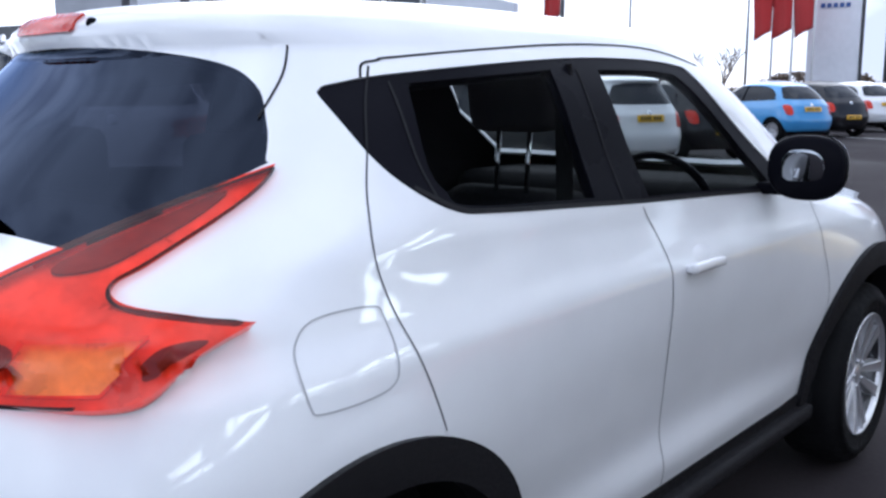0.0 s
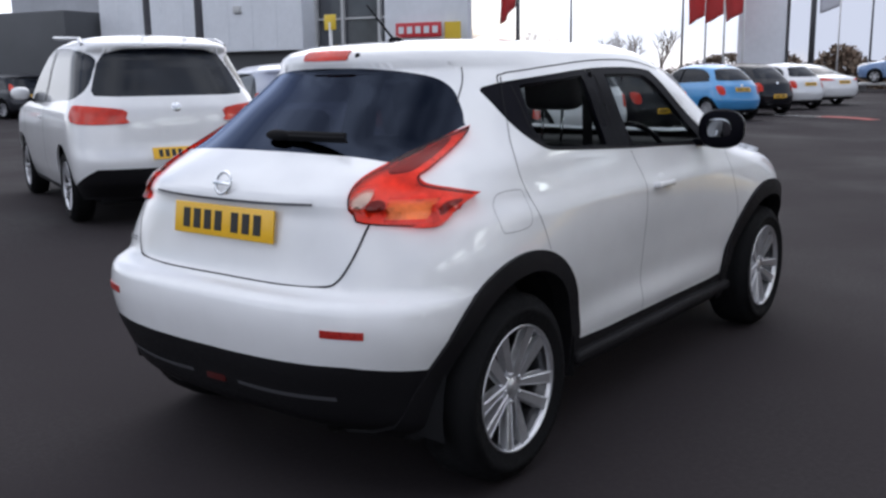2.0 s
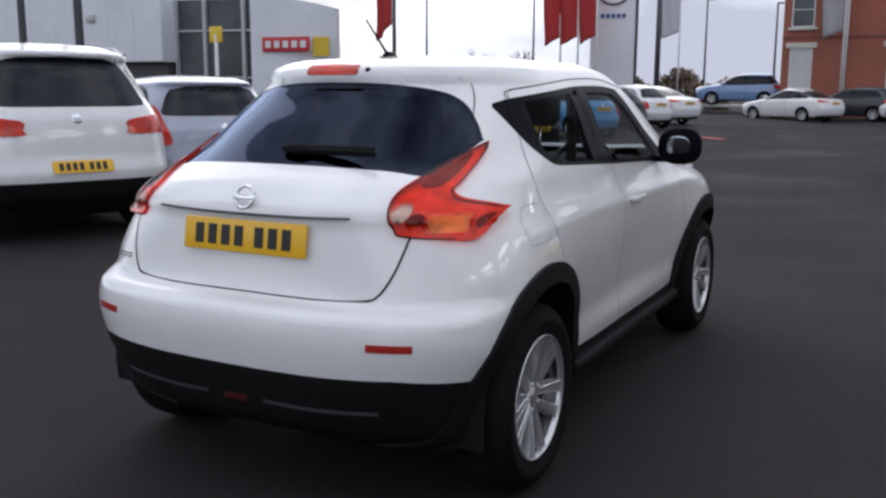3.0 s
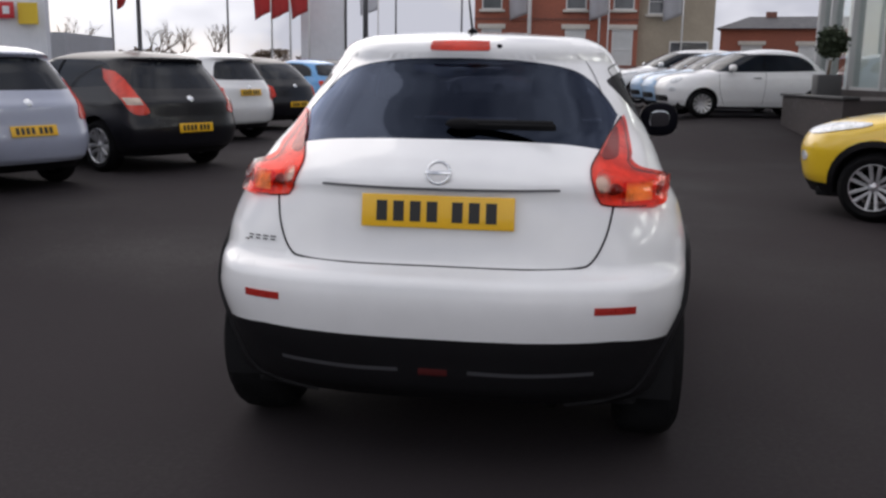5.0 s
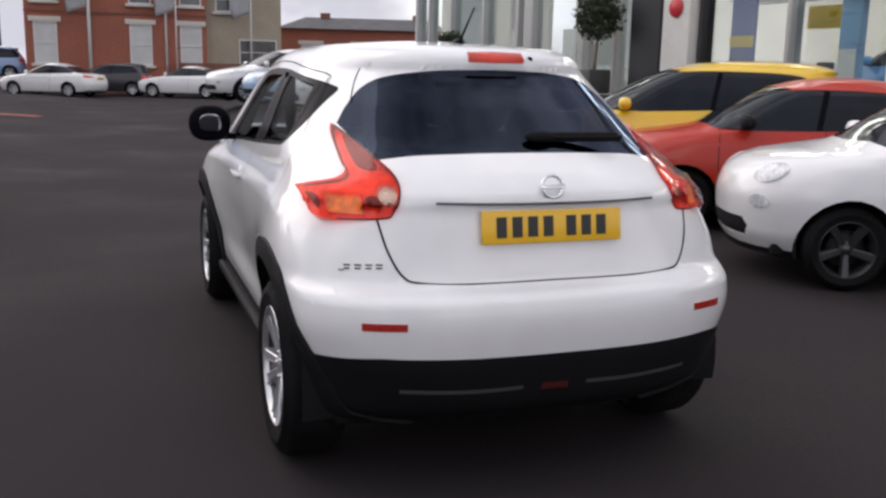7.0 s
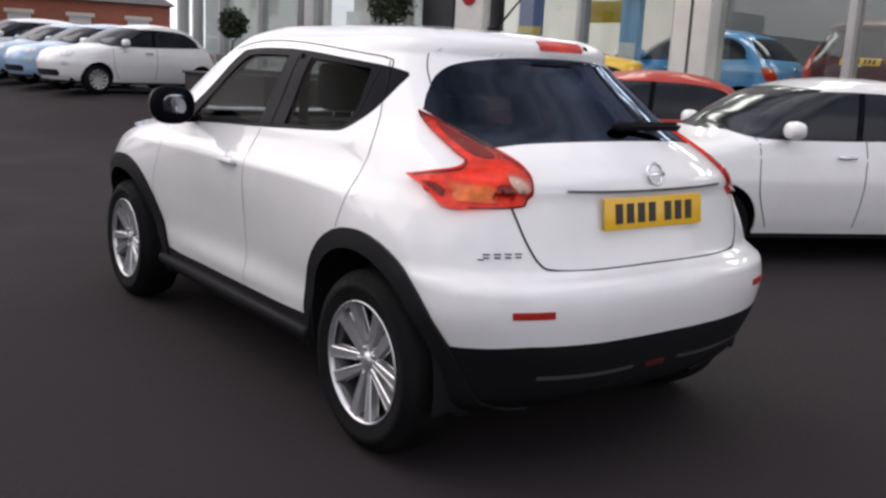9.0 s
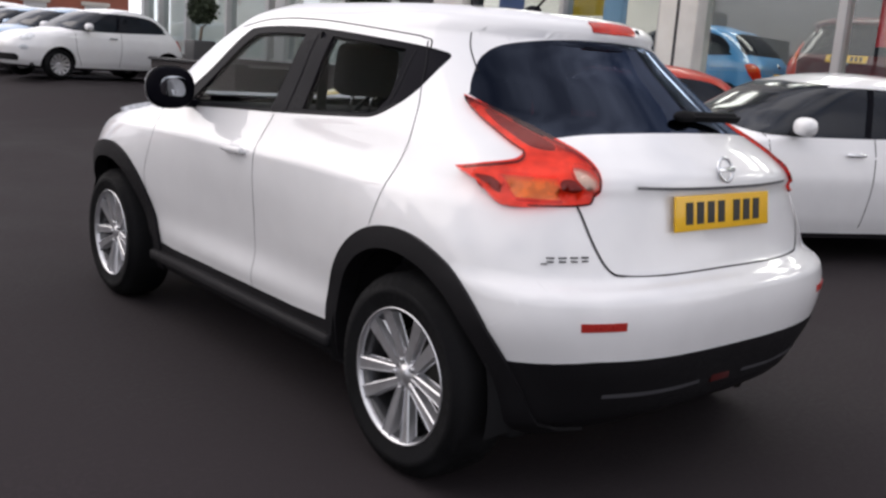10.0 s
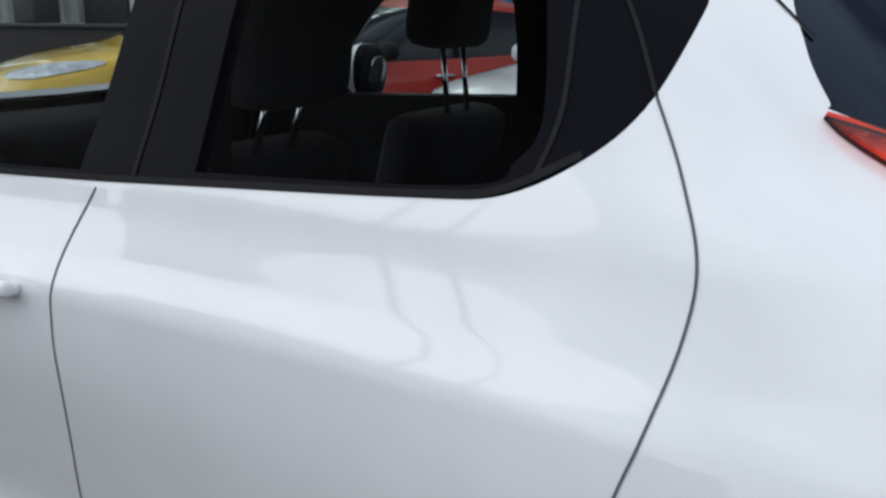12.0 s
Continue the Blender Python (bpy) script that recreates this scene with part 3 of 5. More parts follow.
def window(parent, x, z, w, h, y=0.0, sill=True, blind=False):
    """A house window: frame with panes set into the wall, stone head and sill."""
    win = new("window")
    win.parent = parent
    frame = box((w, 0.06, 0.06), at=(x, y - 0.03, z + 0.03))
    for b in (box((w, 0.06, 0.06), at=(x, y - 0.03, z + h - 0.03)), box((0.06, 0.058, h - 0.12), at=(x - w / 2 + 0.03, y - 0.03, z + h / 2)),
              box((0.06, 0.058, h - 0.12), at=(x + w / 2 - 0.03, y - 0.03, z + h / 2)), box((w - 0.12, 0.05, 0.04), at=(x, y - 0.03, z + h / 2))):
        add(frame, b)
    part("window_frame", frame, PALE_POLE, win)
    part("pane", box((w - 0.1, 0.01, h - 0.1), at=(x, y - 0.015, z + h / 2)), BLIND if blind else HOUSE_GLASS, win)
    if sill:
        part("sill", box((w + 0.3, 0.2, 0.14), at=(x, y - 0.08, z - 0.07), bevel=0.01), STONE, win)
        part("lintel", box((w + 0.4, 0.12, 0.26), at=(x, y - 0.05, z + h + 0.13), bevel=0.01), STONE, win)


def brick_building():
    g = lift(0, 45)
    b = thing("brick_building", pose(-5.3, 48.3, g, 0, 0, -2), "two-storey red brick building with white blinds and stone sills", "building")
    part("wall", box((8.8, 8, 8.2), at=(4.4, 4, 4.1)), BRICK, b, "red brick wall")
    part("side_wall", box((3.95, 7.6, 7.9), at=(10.78, 4.2, 3.95)), TAN, b, "tan rendered wall")
    part("low_wall", box((3.5, 0.3, 1.6), at=(9.0, -0.3, 0.8)), BRICK_DARK, b)
    roof = box((9.2, 8.6, 0.25), at=(4.4, 4, 8.32))
    add(roof, box((4.2, 8.0, 0.25), at=(10.8, 4.2, 8.02)))
    part("roof", roof, SLATE, b)
    for x in (0.95, 5.5, 8.0):
        window(b, x, 1.42, 1.1, 2.05, blind=True)
        window(b, x, 4.5, 1.1, 1.75)
    window(b, 9.7, 4.3, 0.8, 1.3, y=0.4)
    window(b, 11.5, 1.55, 2.0, 1.35, y=0.4, sill=False)
    for x in (3.05, 6.75):
        part("downpipe", rod((x, -0.08, 0), (x, -0.08, 8.1), 0.06, sides=8), PALE_POLE, b)
    # brick courses nearest the ground, as raised bands
    bm = box((8.82, 0.06, 0.1), at=(4.4, -0.03, 4.0))
    add(bm, box((8.82, 0.06, 0.12), at=(4.4, -0.03, 7.6)))
    part("string_course", bm, BRICK_DARK, b)


def far_house():
    h = thing("house", pose(10.5, 60, 0.0, 0, 0, -12), "distant brown brick house with dark slate roof", "house")
    part("wall", box((11, 7, 4.4), at=(4.5, 3.5, 2.2)), BRICK, h)
    bm = bmesh.new()
    v = [bm.verts.new(c) for c in ((-1.3, -0.4, 4.35), (10.3, -0.4, 4.35), (10.3, 7.4, 4.35), (-1.3, 7.4, 4.35), (0.6, 3.5, 5.3), (9.6, 3.5, 5.3))]
    for f in ((0, 1, 5, 4), (2, 3, 4, 5), (1, 2, 5), (3, 0, 4), (3, 2, 1, 0)):
        bm.faces.new([v[i] for i in f])
    roof = part("roof", bm, SLATE, h)
    for x in (2.0, 8.6):
        part("chimney", box((0.7, 0.7, 1.2), at=(x, 3.5, 5.0), bevel=0.02), BRICK_DARK, roof)
    for x in (1.0, 4.5, 8.0):
        window(h, x, 1.9, 1.3, 1.4, blind=True)


def warehouse():
    g = 0.15
    b = thing("dealer_building", pose(-13.6, 19.9, g, 0, 0, 12), "grey-white metal-clad dealer building with dark glazed bays", "building")
    # curved white fascia with a red sign
    bm = bmesh.new()
    n, rows = 14, []
    for k in range(n + 1):
        t = k / n
        x, y = -2.5 + 2.5 * t, 0.5 * t ** 3
        rows.append([bm.verts.new((x, y + d, z)) for d, z in ((0, 0.4), (0, 4.0 - 0.34 * t * t), (0.3, 4.0 - 0.34 * t * t), (0.3, 0.4))])
    for p, q in zip(rows, rows[1:]):
        for i in range(4):
            f = bm.faces.new((p[i], q[i], q[(i + 1) % 4], p[(i + 1) % 4]))
    bm.faces.new(rows[0]), bm.faces.new(rows[-1][::-1])
    bmesh.ops.recalc_face_normals(bm, faces=bm.faces)
    part("curved_fascia", bm, CLAD, b, "curved white fascia")
    sign = part("sign", box((1.5, 0.05, 0.42), at=(-1.35, -0.04, 2.62), bevel=0.01), SIGN_RED, b, "red sign with pale lettering bars")
    for i in range(5):
        part("sign_bar", box((0.17, 0.01, 0.2), at=(-1.91 + 0.28 * i, -0.072, 2.62)), CLAD, sign)
    part("banner", box((0.5, 0.05, 0.55), at=(-0.3, 0.1, 2.55)), SIGN_YELLOW, b)
    # dark glazed bay
    part("glazed_bay", box((4.0, 0.2, 4.2), at=(-4.4, 2.4, 2.1)), HOUSE_GLASS, b, "dark glazed bay")
    for x in (-6.35, -5.3, -3.9, -2.6):
        part("bay_post", box((0.1, 0.14, 4.2), at=(x, 2.2, 2.1)), FRAME, b)
    for z in (1.7, 3.2):
        part("bay_rail", box((3.9, 0.1, 0.06), at=(-4.4, 2.24, z)), FRAME, b)
    # tall white box over a dark base
    part("upper_wall", box((9.0, 6, 5.4), at=(-10.9, 4.4, 4.9)), CLAD, b, "tall white cladding")
    for i in range(9):
        part("panel", box((0.96, 0.02, 5.36), at=(-14.9 + i, 1.395, 4.9)), CLAD, b)
    part("base_wall", box((8.8, 5.6, 2.2), at=(-10.9, 4.6, 1.1)), DARK_CLAD, b)
    part("side_wall", box((7, 6, 5.2), at=(-18.9, 6.4, 2.6)), GREY_CLAD, b)
    part("dark_block", box((8, 5, 3.6), at=(-19.6, 2.4, 2.0), bevel=0.05), DARK_CLAD, b)
    part("far_wing", box((26, 6, 3.2), at=(-34, 5.0, 1.6)), GREY_CLAD, b)
    part("back_wall", box((7.6, 5, 2.2), at=(-4.3, 6.0, 1.1)), GREY_CLAD, b)
    part("alarm_box", box((0.3, 0.12, 0.24), at=(-9.0, 1.34, 3.6), bevel=0.02), FRAME, b)


def showroom():
    """Glass-fronted showroom behind a dark plinth, along the parked cars."""
    a, c = Vector((5.5, 21.0)), Vector((9.6, -6.0))
    turn = math.degrees(math.atan2(c.y - a.y, c.x - a.x))
    b = thing("showroom", pose(a.x, a.y, 0, 0, 0, turn), "glass-fronted car showroom behind a dark plinth with grey frames", "building")
    n = (c - a).length
    floor, base, top, deep = 0.7, 1.13, 6.2, 9.0
    mid, tall = base + (top - base) / 2, top - base

    def slab(name, x0, x1, y0, y1, z0, z1, material, label="", bevel=0.0, parent=b):
        return part(name, box((x1 - x0, y1 - y0, z1 - z0), at=((x0 + x1) / 2, (y0 + y1) / 2, (z0 + z1) / 2), bevel=bevel), material, parent, label)
    slab("plinth", 1.6, n, -0.1, 0.4, 0, base, PLINTH, "dark brick plinth")
    slab("plinth", 8.2, n, -0.9, -0.1, 0, base, PLINTH, "dark brick plinth")
    slab("raised_bed", 5.6, 8.2, -2.1, -0.1, 0, base - 0.1, PLINTH, "dark brick raised bed")
    slab("coping", 5.56, 8.24, -2.14, -1.85, base - 0.1, base - 0.05, DARK_FRAME, bevel=0.01)
    slab("coping", 8.25, n, -0.94, -0.6, base, base + 0.05, DARK_FRAME, bevel=0.01)
    slab("showroom_floor", 1.6, n, 0.4, 0.4 + deep, floor - 0.2, floor, FLOOR_TILE)
    slab("rear_wall", 1.6, n, deep + 0.4, deep + 0.7, 0, top, PLASTER)
    slab("end_wall", n, n + 0.3, 0.0, deep, 0, top, PLASTER)
    slab("showroom_ceiling", 1.5, n + 0.3, -0.2, deep + 0.7, top, top + 0.3, PLASTER)
    slab("fascia", 1.4, n + 0.3, -0.4, -0.2, top - 0.3, top + 1.0, CLAD, bevel=0.03)
    # white panel added close behind the panes to give the sky's bright reflection
    slab("sky_reflection_panel", 1.75, 6.4, 0.7, 0.8, floor, 5.9, PLASTER, "white panel behind the glass in place of the sky's reflection")
    slab("reception_wall", 6.5, 9.9, 1.3, 1.4, floor, 5.9, PLASTER)
    # dark sheet added before the rear wall, giving the dimness of the interior by colour
    slab("dim_interior_sheet", 11.6, n - 0.1, 6.2, 6.35, floor, 5.9, DARK_CLAD)
    slab("back_screen", 16.2, 20.0, 5.6, 5.7, floor, 2.9, BRICK_DARK)
    slab("bulkhead", 11.4, n, 0.7, 1.1, 2.62, 3.7, PLASTER, "white ceiling bulkhead")
    edges = [(1.65, 0.12, FRAME), (2.3, 0.07, FRAME), (3.38, 0.08, FRAME), (4.85, 0.08, FRAME), (6.2, 0.12, FRAME), (6.62, 0.3, FRAME), (8.42, 0.11, FRAME), (9.35, 0.06, FRAME), (10.0, 0.1, FRAME),
             (11.45, 0.07, DARK_FRAME), (13.16, 0.08, FRAME), (14.82, 0.14, FRAME), (17.18, 0.1, FRAME), (18.9, 0.1, FRAME), (20.6, 0.1, FRAME), (22.4, 0.1, FRAME), (24.2, 0.1, FRAME), (26.0, 0.1, FRAME), (n - 0.05, 0.1, FRAME)]
    for (x0, w0, m0), (x1, w1, _) in zip(edges, edges[1:]):
        slab("mullion", x0 - w0 / 2, x0 + w0 / 2, 0.04, 0.3, base, top, m0, bevel=0.01)
        if x1 - x0 > 0.5:
            glazing = slab("pane", x0 + w0 / 2, x1 - w1 / 2, 0.16, 0.18, base + 0.04, top - 0.04, SHOP_GLASS)
            glazing.visible_shadow = False
    for z in (base + 0.02, base + 2.9, top - 0.05):
        slab("transom", 1.65, n, 0.1, 0.26, z - 0.035, z + 0.035, FRAME)
    slab("dark_column", 10.02, 10.74, -0.15, 0.35, base, top, DARK_FRAME, "dark column", 0.01)
    slab("white_column", 10.76, 11.38, -0.12, 0.35, base, top, PLASTER, "white column with a round red sign", 0.02)
    slab("wide_column", 14.85, 15.4, -0.1, 0.35, base, top, PLASTER, "wide pale column", 0.02)
    slab("column_joint", 15.1, 15.14, -0.106, -0.1, base, top, DARK_FRAME)
    disc = lathe([(0.0, 0.02), (0.11, 0.02), (0.12, 0.012), (0.135, 0.012), (0.15, 0.0), (0.15, -0.02)], 28)
    bmesh.ops.transform(disc, matrix=pose(11.08, -0.15, 2.55, 0, 0, -90), verts=disc.verts)
    part("round_sign", disc, SIGN_RED, b)
    board = slab("display_board", 11.55, 12.02, 0.6, 0.66, 1.2, 3.0, SIGN_BLUE, "blue display board with a yellow band")
    slab("board_band", 11.55, 12.02, 0.585, 0.6, 1.95, 2.12, SIGN_YELLOW, parent=board)
    slab("board_foot", 11.55, 12.02, 0.585, 0.6, 1.2, 1.75, DARK_CLAD, parent=board)
    slab("blue_totem", 13.4, 13.74, 0.8, 0.95, floor, 2.9, EMERALD, "pale blue display post", 0.03)
    slab("totem_panel", 13.43, 13.71, 0.785, 0.8, 1.4, 1.9, PLASTER)
    slab("poster", 7.45, 7.85, 0.32, 0.34, 1.75, 2.35, PLASTER, "white poster behind the glass")
    slab("yellow_banner", 12.15, 13.0, 1.6, 1.65, 2.25, 2.6, SIGN_YELLOW)
    slab("red_banner", 17.35, 17.7, 0.9, 0.95, 1.9, 2.9, SIGN_RED)
    slab("desk", 7.0, 8.8, 0.55, 1.1, floor, floor + 0.95, PLASTER, bevel=0.02)
    for x in (12.3, 12.75):
        slab("chair_back", x, x + 0.3, 1.7, 1.78, 1.2, 1.75, DARK_FRAME, bevel=0.03)
    # unseen glowing ceiling panels, added to brighten the showroom and the crossover's right side
    for i in range(6):
        slab("fill_panel", 2.0 + 4.2 * i, 4.6 + 4.2 * i, 4.4, 5.4, top - 0.09, top - 0.03, FILL_GLOW)
        slab("fill_panel", 2.0 + 4.2 * i, 4.6 + 4.2 * i, 1.6, 2.6, top - 0.09, top - 0.03, FILL_GLOW)
    return Matrix.Translation((a.x, a.y, 0)) @ pose(0, 0, 0, 0, 0, turn)


def pole(name, x, y, height, r, material, label, lamp=False):
    p = thing(name, pose(x, y, lift(x, y)), label, "pole")
    part("shaft", rod((0, 0, 0), (0, 0, height), r, r * 0.7, 12), material, p)
    if lamp:
        part("lamp_head", box((0.7, 0.22, 0.1), at=(0.3, 0, height), bevel=0.03), material, p)
    return p


def flag(x, y, height, width, drop, material, label, seed, staff=PALE_POLE):
    p = thing("flag", pose(x, y, lift(x, y)), label, "flag", "flags on poles")
    part("staff", rod((0, 0, 0), (0, 0, height), 0.05, 0.03, 10), staff, p)
    rnd = random.Random(seed)
    ph = rnd.uniform(0, 6)
    bm = bmesh.new()
    nx, nz = 12, 18
    grid = []
    for j in range(nz + 1):
        row = []
        for i in range(nx + 1):
            u, w = i / nx, j / nz
            xx = -0.05 - width * u * (1 - 0.18 * w)
            yy = 0.12 * u * math.sin(7 * u + 2.5 * w + ph) + 0.05 * math.sin(9 * w + ph) * u
            zz = height - 0.1 - drop * w - 0.35 * u * (0.4 + 0.6 * w)
            row.append(bm.verts.new((xx, yy, zz)))
        grid.append(row)
    for j in range(nz):
        for i in range(nx):
            f = bm.faces.new((grid[j][i], grid[j][i + 1], grid[j + 1][i + 1], grid[j + 1][i]))
            f.smooth = True
    bmesh.ops.solidify(bm, geom=bm.faces[:], thickness=0.01)
    part("cloth", bm, material, p)


def totem():
    t = thing("totem_sign", pose(-11.0, 38.0, 0.2, 0, 0, 15), "tall white dealer sign with an oval emblem and lettering bars", "sign")
    part("panel", box((1.95, 0.4, 7.5), at=(0, 0, 3.75), bevel=0.05), CLAD, t)
    part("edge", box((0.1, 0.44, 7.5), at=(1.03, 0, 3.75)), DARK_FRAME, t)
    ringm = lathe([(0.52, -0.02), (0.56, 0.02), (0.48, 0.03), (0.46, 0.0)], 32, True)
    bmesh.ops.transform(ringm, matrix=pose(0, -0.23, 5.5, 0, 0, -90) @ Matrix.Diagonal((1, 1.25, 0.9, 1)), verts=ringm.verts)
    part("emblem", ringm, POLE, t)
    wing = box((0.7, 0.03, 0.16), at=(0, -0.23, 5.5), bevel=0.01)
    part("emblem_wing", wing, FRAME, t)
    for i in range(5):
        part("sign_bar", box((0.16, 0.03, 0.17), at=(-0.46 + 0.23 * i, -0.22, 4.55)), SIGN_BLUE, t)


def bare_tree(x, y, height, seed, name="tree", spread=0.55):
    """A leafless tree: tapered trunk, limbs and many fine twigs."""
    rnd = random.Random(seed)
    t = thing(name, pose(x, y, lift(x, y) - 0.05), "bare brown winter tree with fine twigs", "tree")
    trunk, crown = bmesh.new(), bmesh.new()
    trunk = add(trunk, rod((0, 0, 0), (0.05, 0, height * 0.4), 0.13, 0.08, 8))

    def grow(a, way, length, r, depth):
        b = a + way * length
        add(crown if depth > 1 else trunk, rod(a, b, r, r * 0.6, 5 if depth < 2 else 3, False))
        if depth < 4:
            for _ in range(3 if depth < 3 else 4):
                w = (way + Vector((rnd.uniform(-1, 1), rnd.uniform(-1, 1), rnd.uniform(-0.25, 0.7))) * spread * 1.3).normalized()
                grow(a + way * length * rnd.uniform(0.55, 1.0), w, length * rnd.uniform(0.55, 0.8), r * 0.55, depth + 1)
    for k in range(4):
        w = Vector((rnd.uniform(-1, 1), rnd.uniform(-1, 1), 1.0)).normalized()
        grow(Vector((0.04, 0, height * rnd.uniform(0.28, 0.4))), w, height * 0.24, 0.06, 1)
    part("trunk", trunk, TWIG, t)
    part("crown", crown, TWIG, t)


def hedge(x0, x1, y, height, seed, material, label, n=900, deep=1.4):
    """A shrubby bank of many small twig and leaf clumps."""
    rnd = random.Random(seed)
    V, F = [], []
    for _ in range(n):
        u = rnd.random()
        top = height * (0.55 + 0.45 * math.sin(2.2 + 7 * u + seed) ** 2)
        cx, cy, cz = x0 + (x1 - x0) * u, y + rnd.uniform(-deep, deep) / 2, top * rnd.random() ** 0.7
        s = rnd.uniform(0.12, 0.34)
        for _ in range(3):
            k = len(V)
            for _ in range(3):
                V.append((cx + rnd.uniform(-s, s), cy + rnd.uniform(-s, s), cz + rnd.uniform(-s, s) + lift(cx, cy)))
            F.append((k, k + 1, k + 2))
    me = bpy.data.meshes.new("hedge")
    me.from_pydata(V, [], F)
    tagged(part("hedge", me, material), label, "hedge", kind="stuff")


def planter(x, y, z, crown=1.3, size=1.0):
    rnd = random.Random(4)
    t = thing("potted_tree", pose(x, y, z), "clipped dark evergreen tree in a dark planter", "plant")
    part("planter", box((0.42, 0.42, 0.4), at=(0, 0, 0.2), bevel=0.03), POT, t)
    part("trunk", rod((0, 0, 0.38), (0.03, 0, crown - 0.3), 0.03, 0.022), TWIG, t)
    V, F = [], []
    for _ in range(2600):
        d = Vector((rnd.gauss(0, 1), rnd.gauss(0, 1), rnd.gauss(0, 1))).normalized() * (rnd.random() ** 0.4) * rnd.uniform(0.35, 0.48) * size
        c = Vector((0.03, 0, crown)) + d
        k = len(V)
        for _ in range(3):
            V.append(tuple(c + Vector((rnd.uniform(-1, 1), rnd.uniform(-1, 1), rnd.uniform(-1, 1))) * 0.05))
        F.append((k, k + 1, k + 2))
    me = bpy.data.meshes.new("crown")
    me.from_pydata(V, [], F)
    part("crown", me, LEAF, t)


brick_building()
far_house()
warehouse()
shop = showroom()
totem()
for k, (x, y) in enumerate(((-10.8, 35.2), (-11.75, 35.6), (-12.7, 36.0))):
    flag(x, y, 7.0, 0.9, 3.4, RED_FLAG, "red flag hanging on a pale pole", k)
for k, (x, y) in enumerate(((-2.3, 47.2), (1.9, 47.2), (5.7, 47.2))):
    flag(x, y, 7.6, 1.15, 3.3, WHITE_FLAG, "white flag hanging on a white pole", 10 + k)
flag(-11.4, 51.5, 7.6, 1.2, 3.0, WHITE_FLAG, "white flag hanging on a white pole", 21)
flag(-8.2, 14.6, 6.0, 0.5, 3.2, RED_FLAG, "red flag hanging on a grey pole", 31, POLE)
pole("street_lamp", -9.5, 40.0, 9.0, 0.14, POLE, "dark steel lighting column")
pole("post", -7.6, 5.95, 6.0, 0.06, POLE, "dark steel post beside parked cars")
pole("post", -7.95, 5.4, 6.0, 0.05, POLE, "dark steel post beside parked cars")
for x, y, h in ((-14, 70, 8), (-5, 78, 8), (-24, 60, 8.5), (-30, 55, 8), (-8, 64, 7)):
    pole("street_lamp", x, y, h, 0.09, POLE, "thin street lamp in the distance", True)
post = pole("post", -7.1, 7.9, 2.1, 0.035, PALE_POLE, "thin pale post with a small yellow sign")
part("small_sign", box((0.22, 0.03, 0.22), at=(0, 0, 2.1), bevel=0.01), SIGN_YELLOW, post)
for k, (x, y, h) in enumerate(((-24, 52, 5.0), (-27, 55, 4.6), (-21, 50, 4.4), (-30, 50, 4.8), (-34, 47, 5.0))):
    bare_tree(x, y, h, 40 + k)
hedge(-18, -9.5, 56, 2.5, 1, TWIG, "bare brown shrubs along the far boundary", 1800)
hedge(-40, -19, 58, 2.2, 2, TWIG, "bare brown shrubs along the far boundary", 1800)
planter(*(shop @ Vector((6.6, -1.72, 1.03))), 0.95, 0.62)
planter(*(shop @ Vector((9.55, -0.5, 1.18))))
ramp = thing("display_ramp", pose(-7.6, 50.0, lift(-7, 50)), "low grey display ramp under a car", "ramp")
part("deck", box((5.0, 2.2, 0.12), at=(0, 0, 0.39), bevel=0.02), FRAME, ramp)
for x in (-2.2, 2.2):
    part("leg", box((0.2, 2.0, 0.34), at=(x, 0, 0.17)), POLE, ramp)



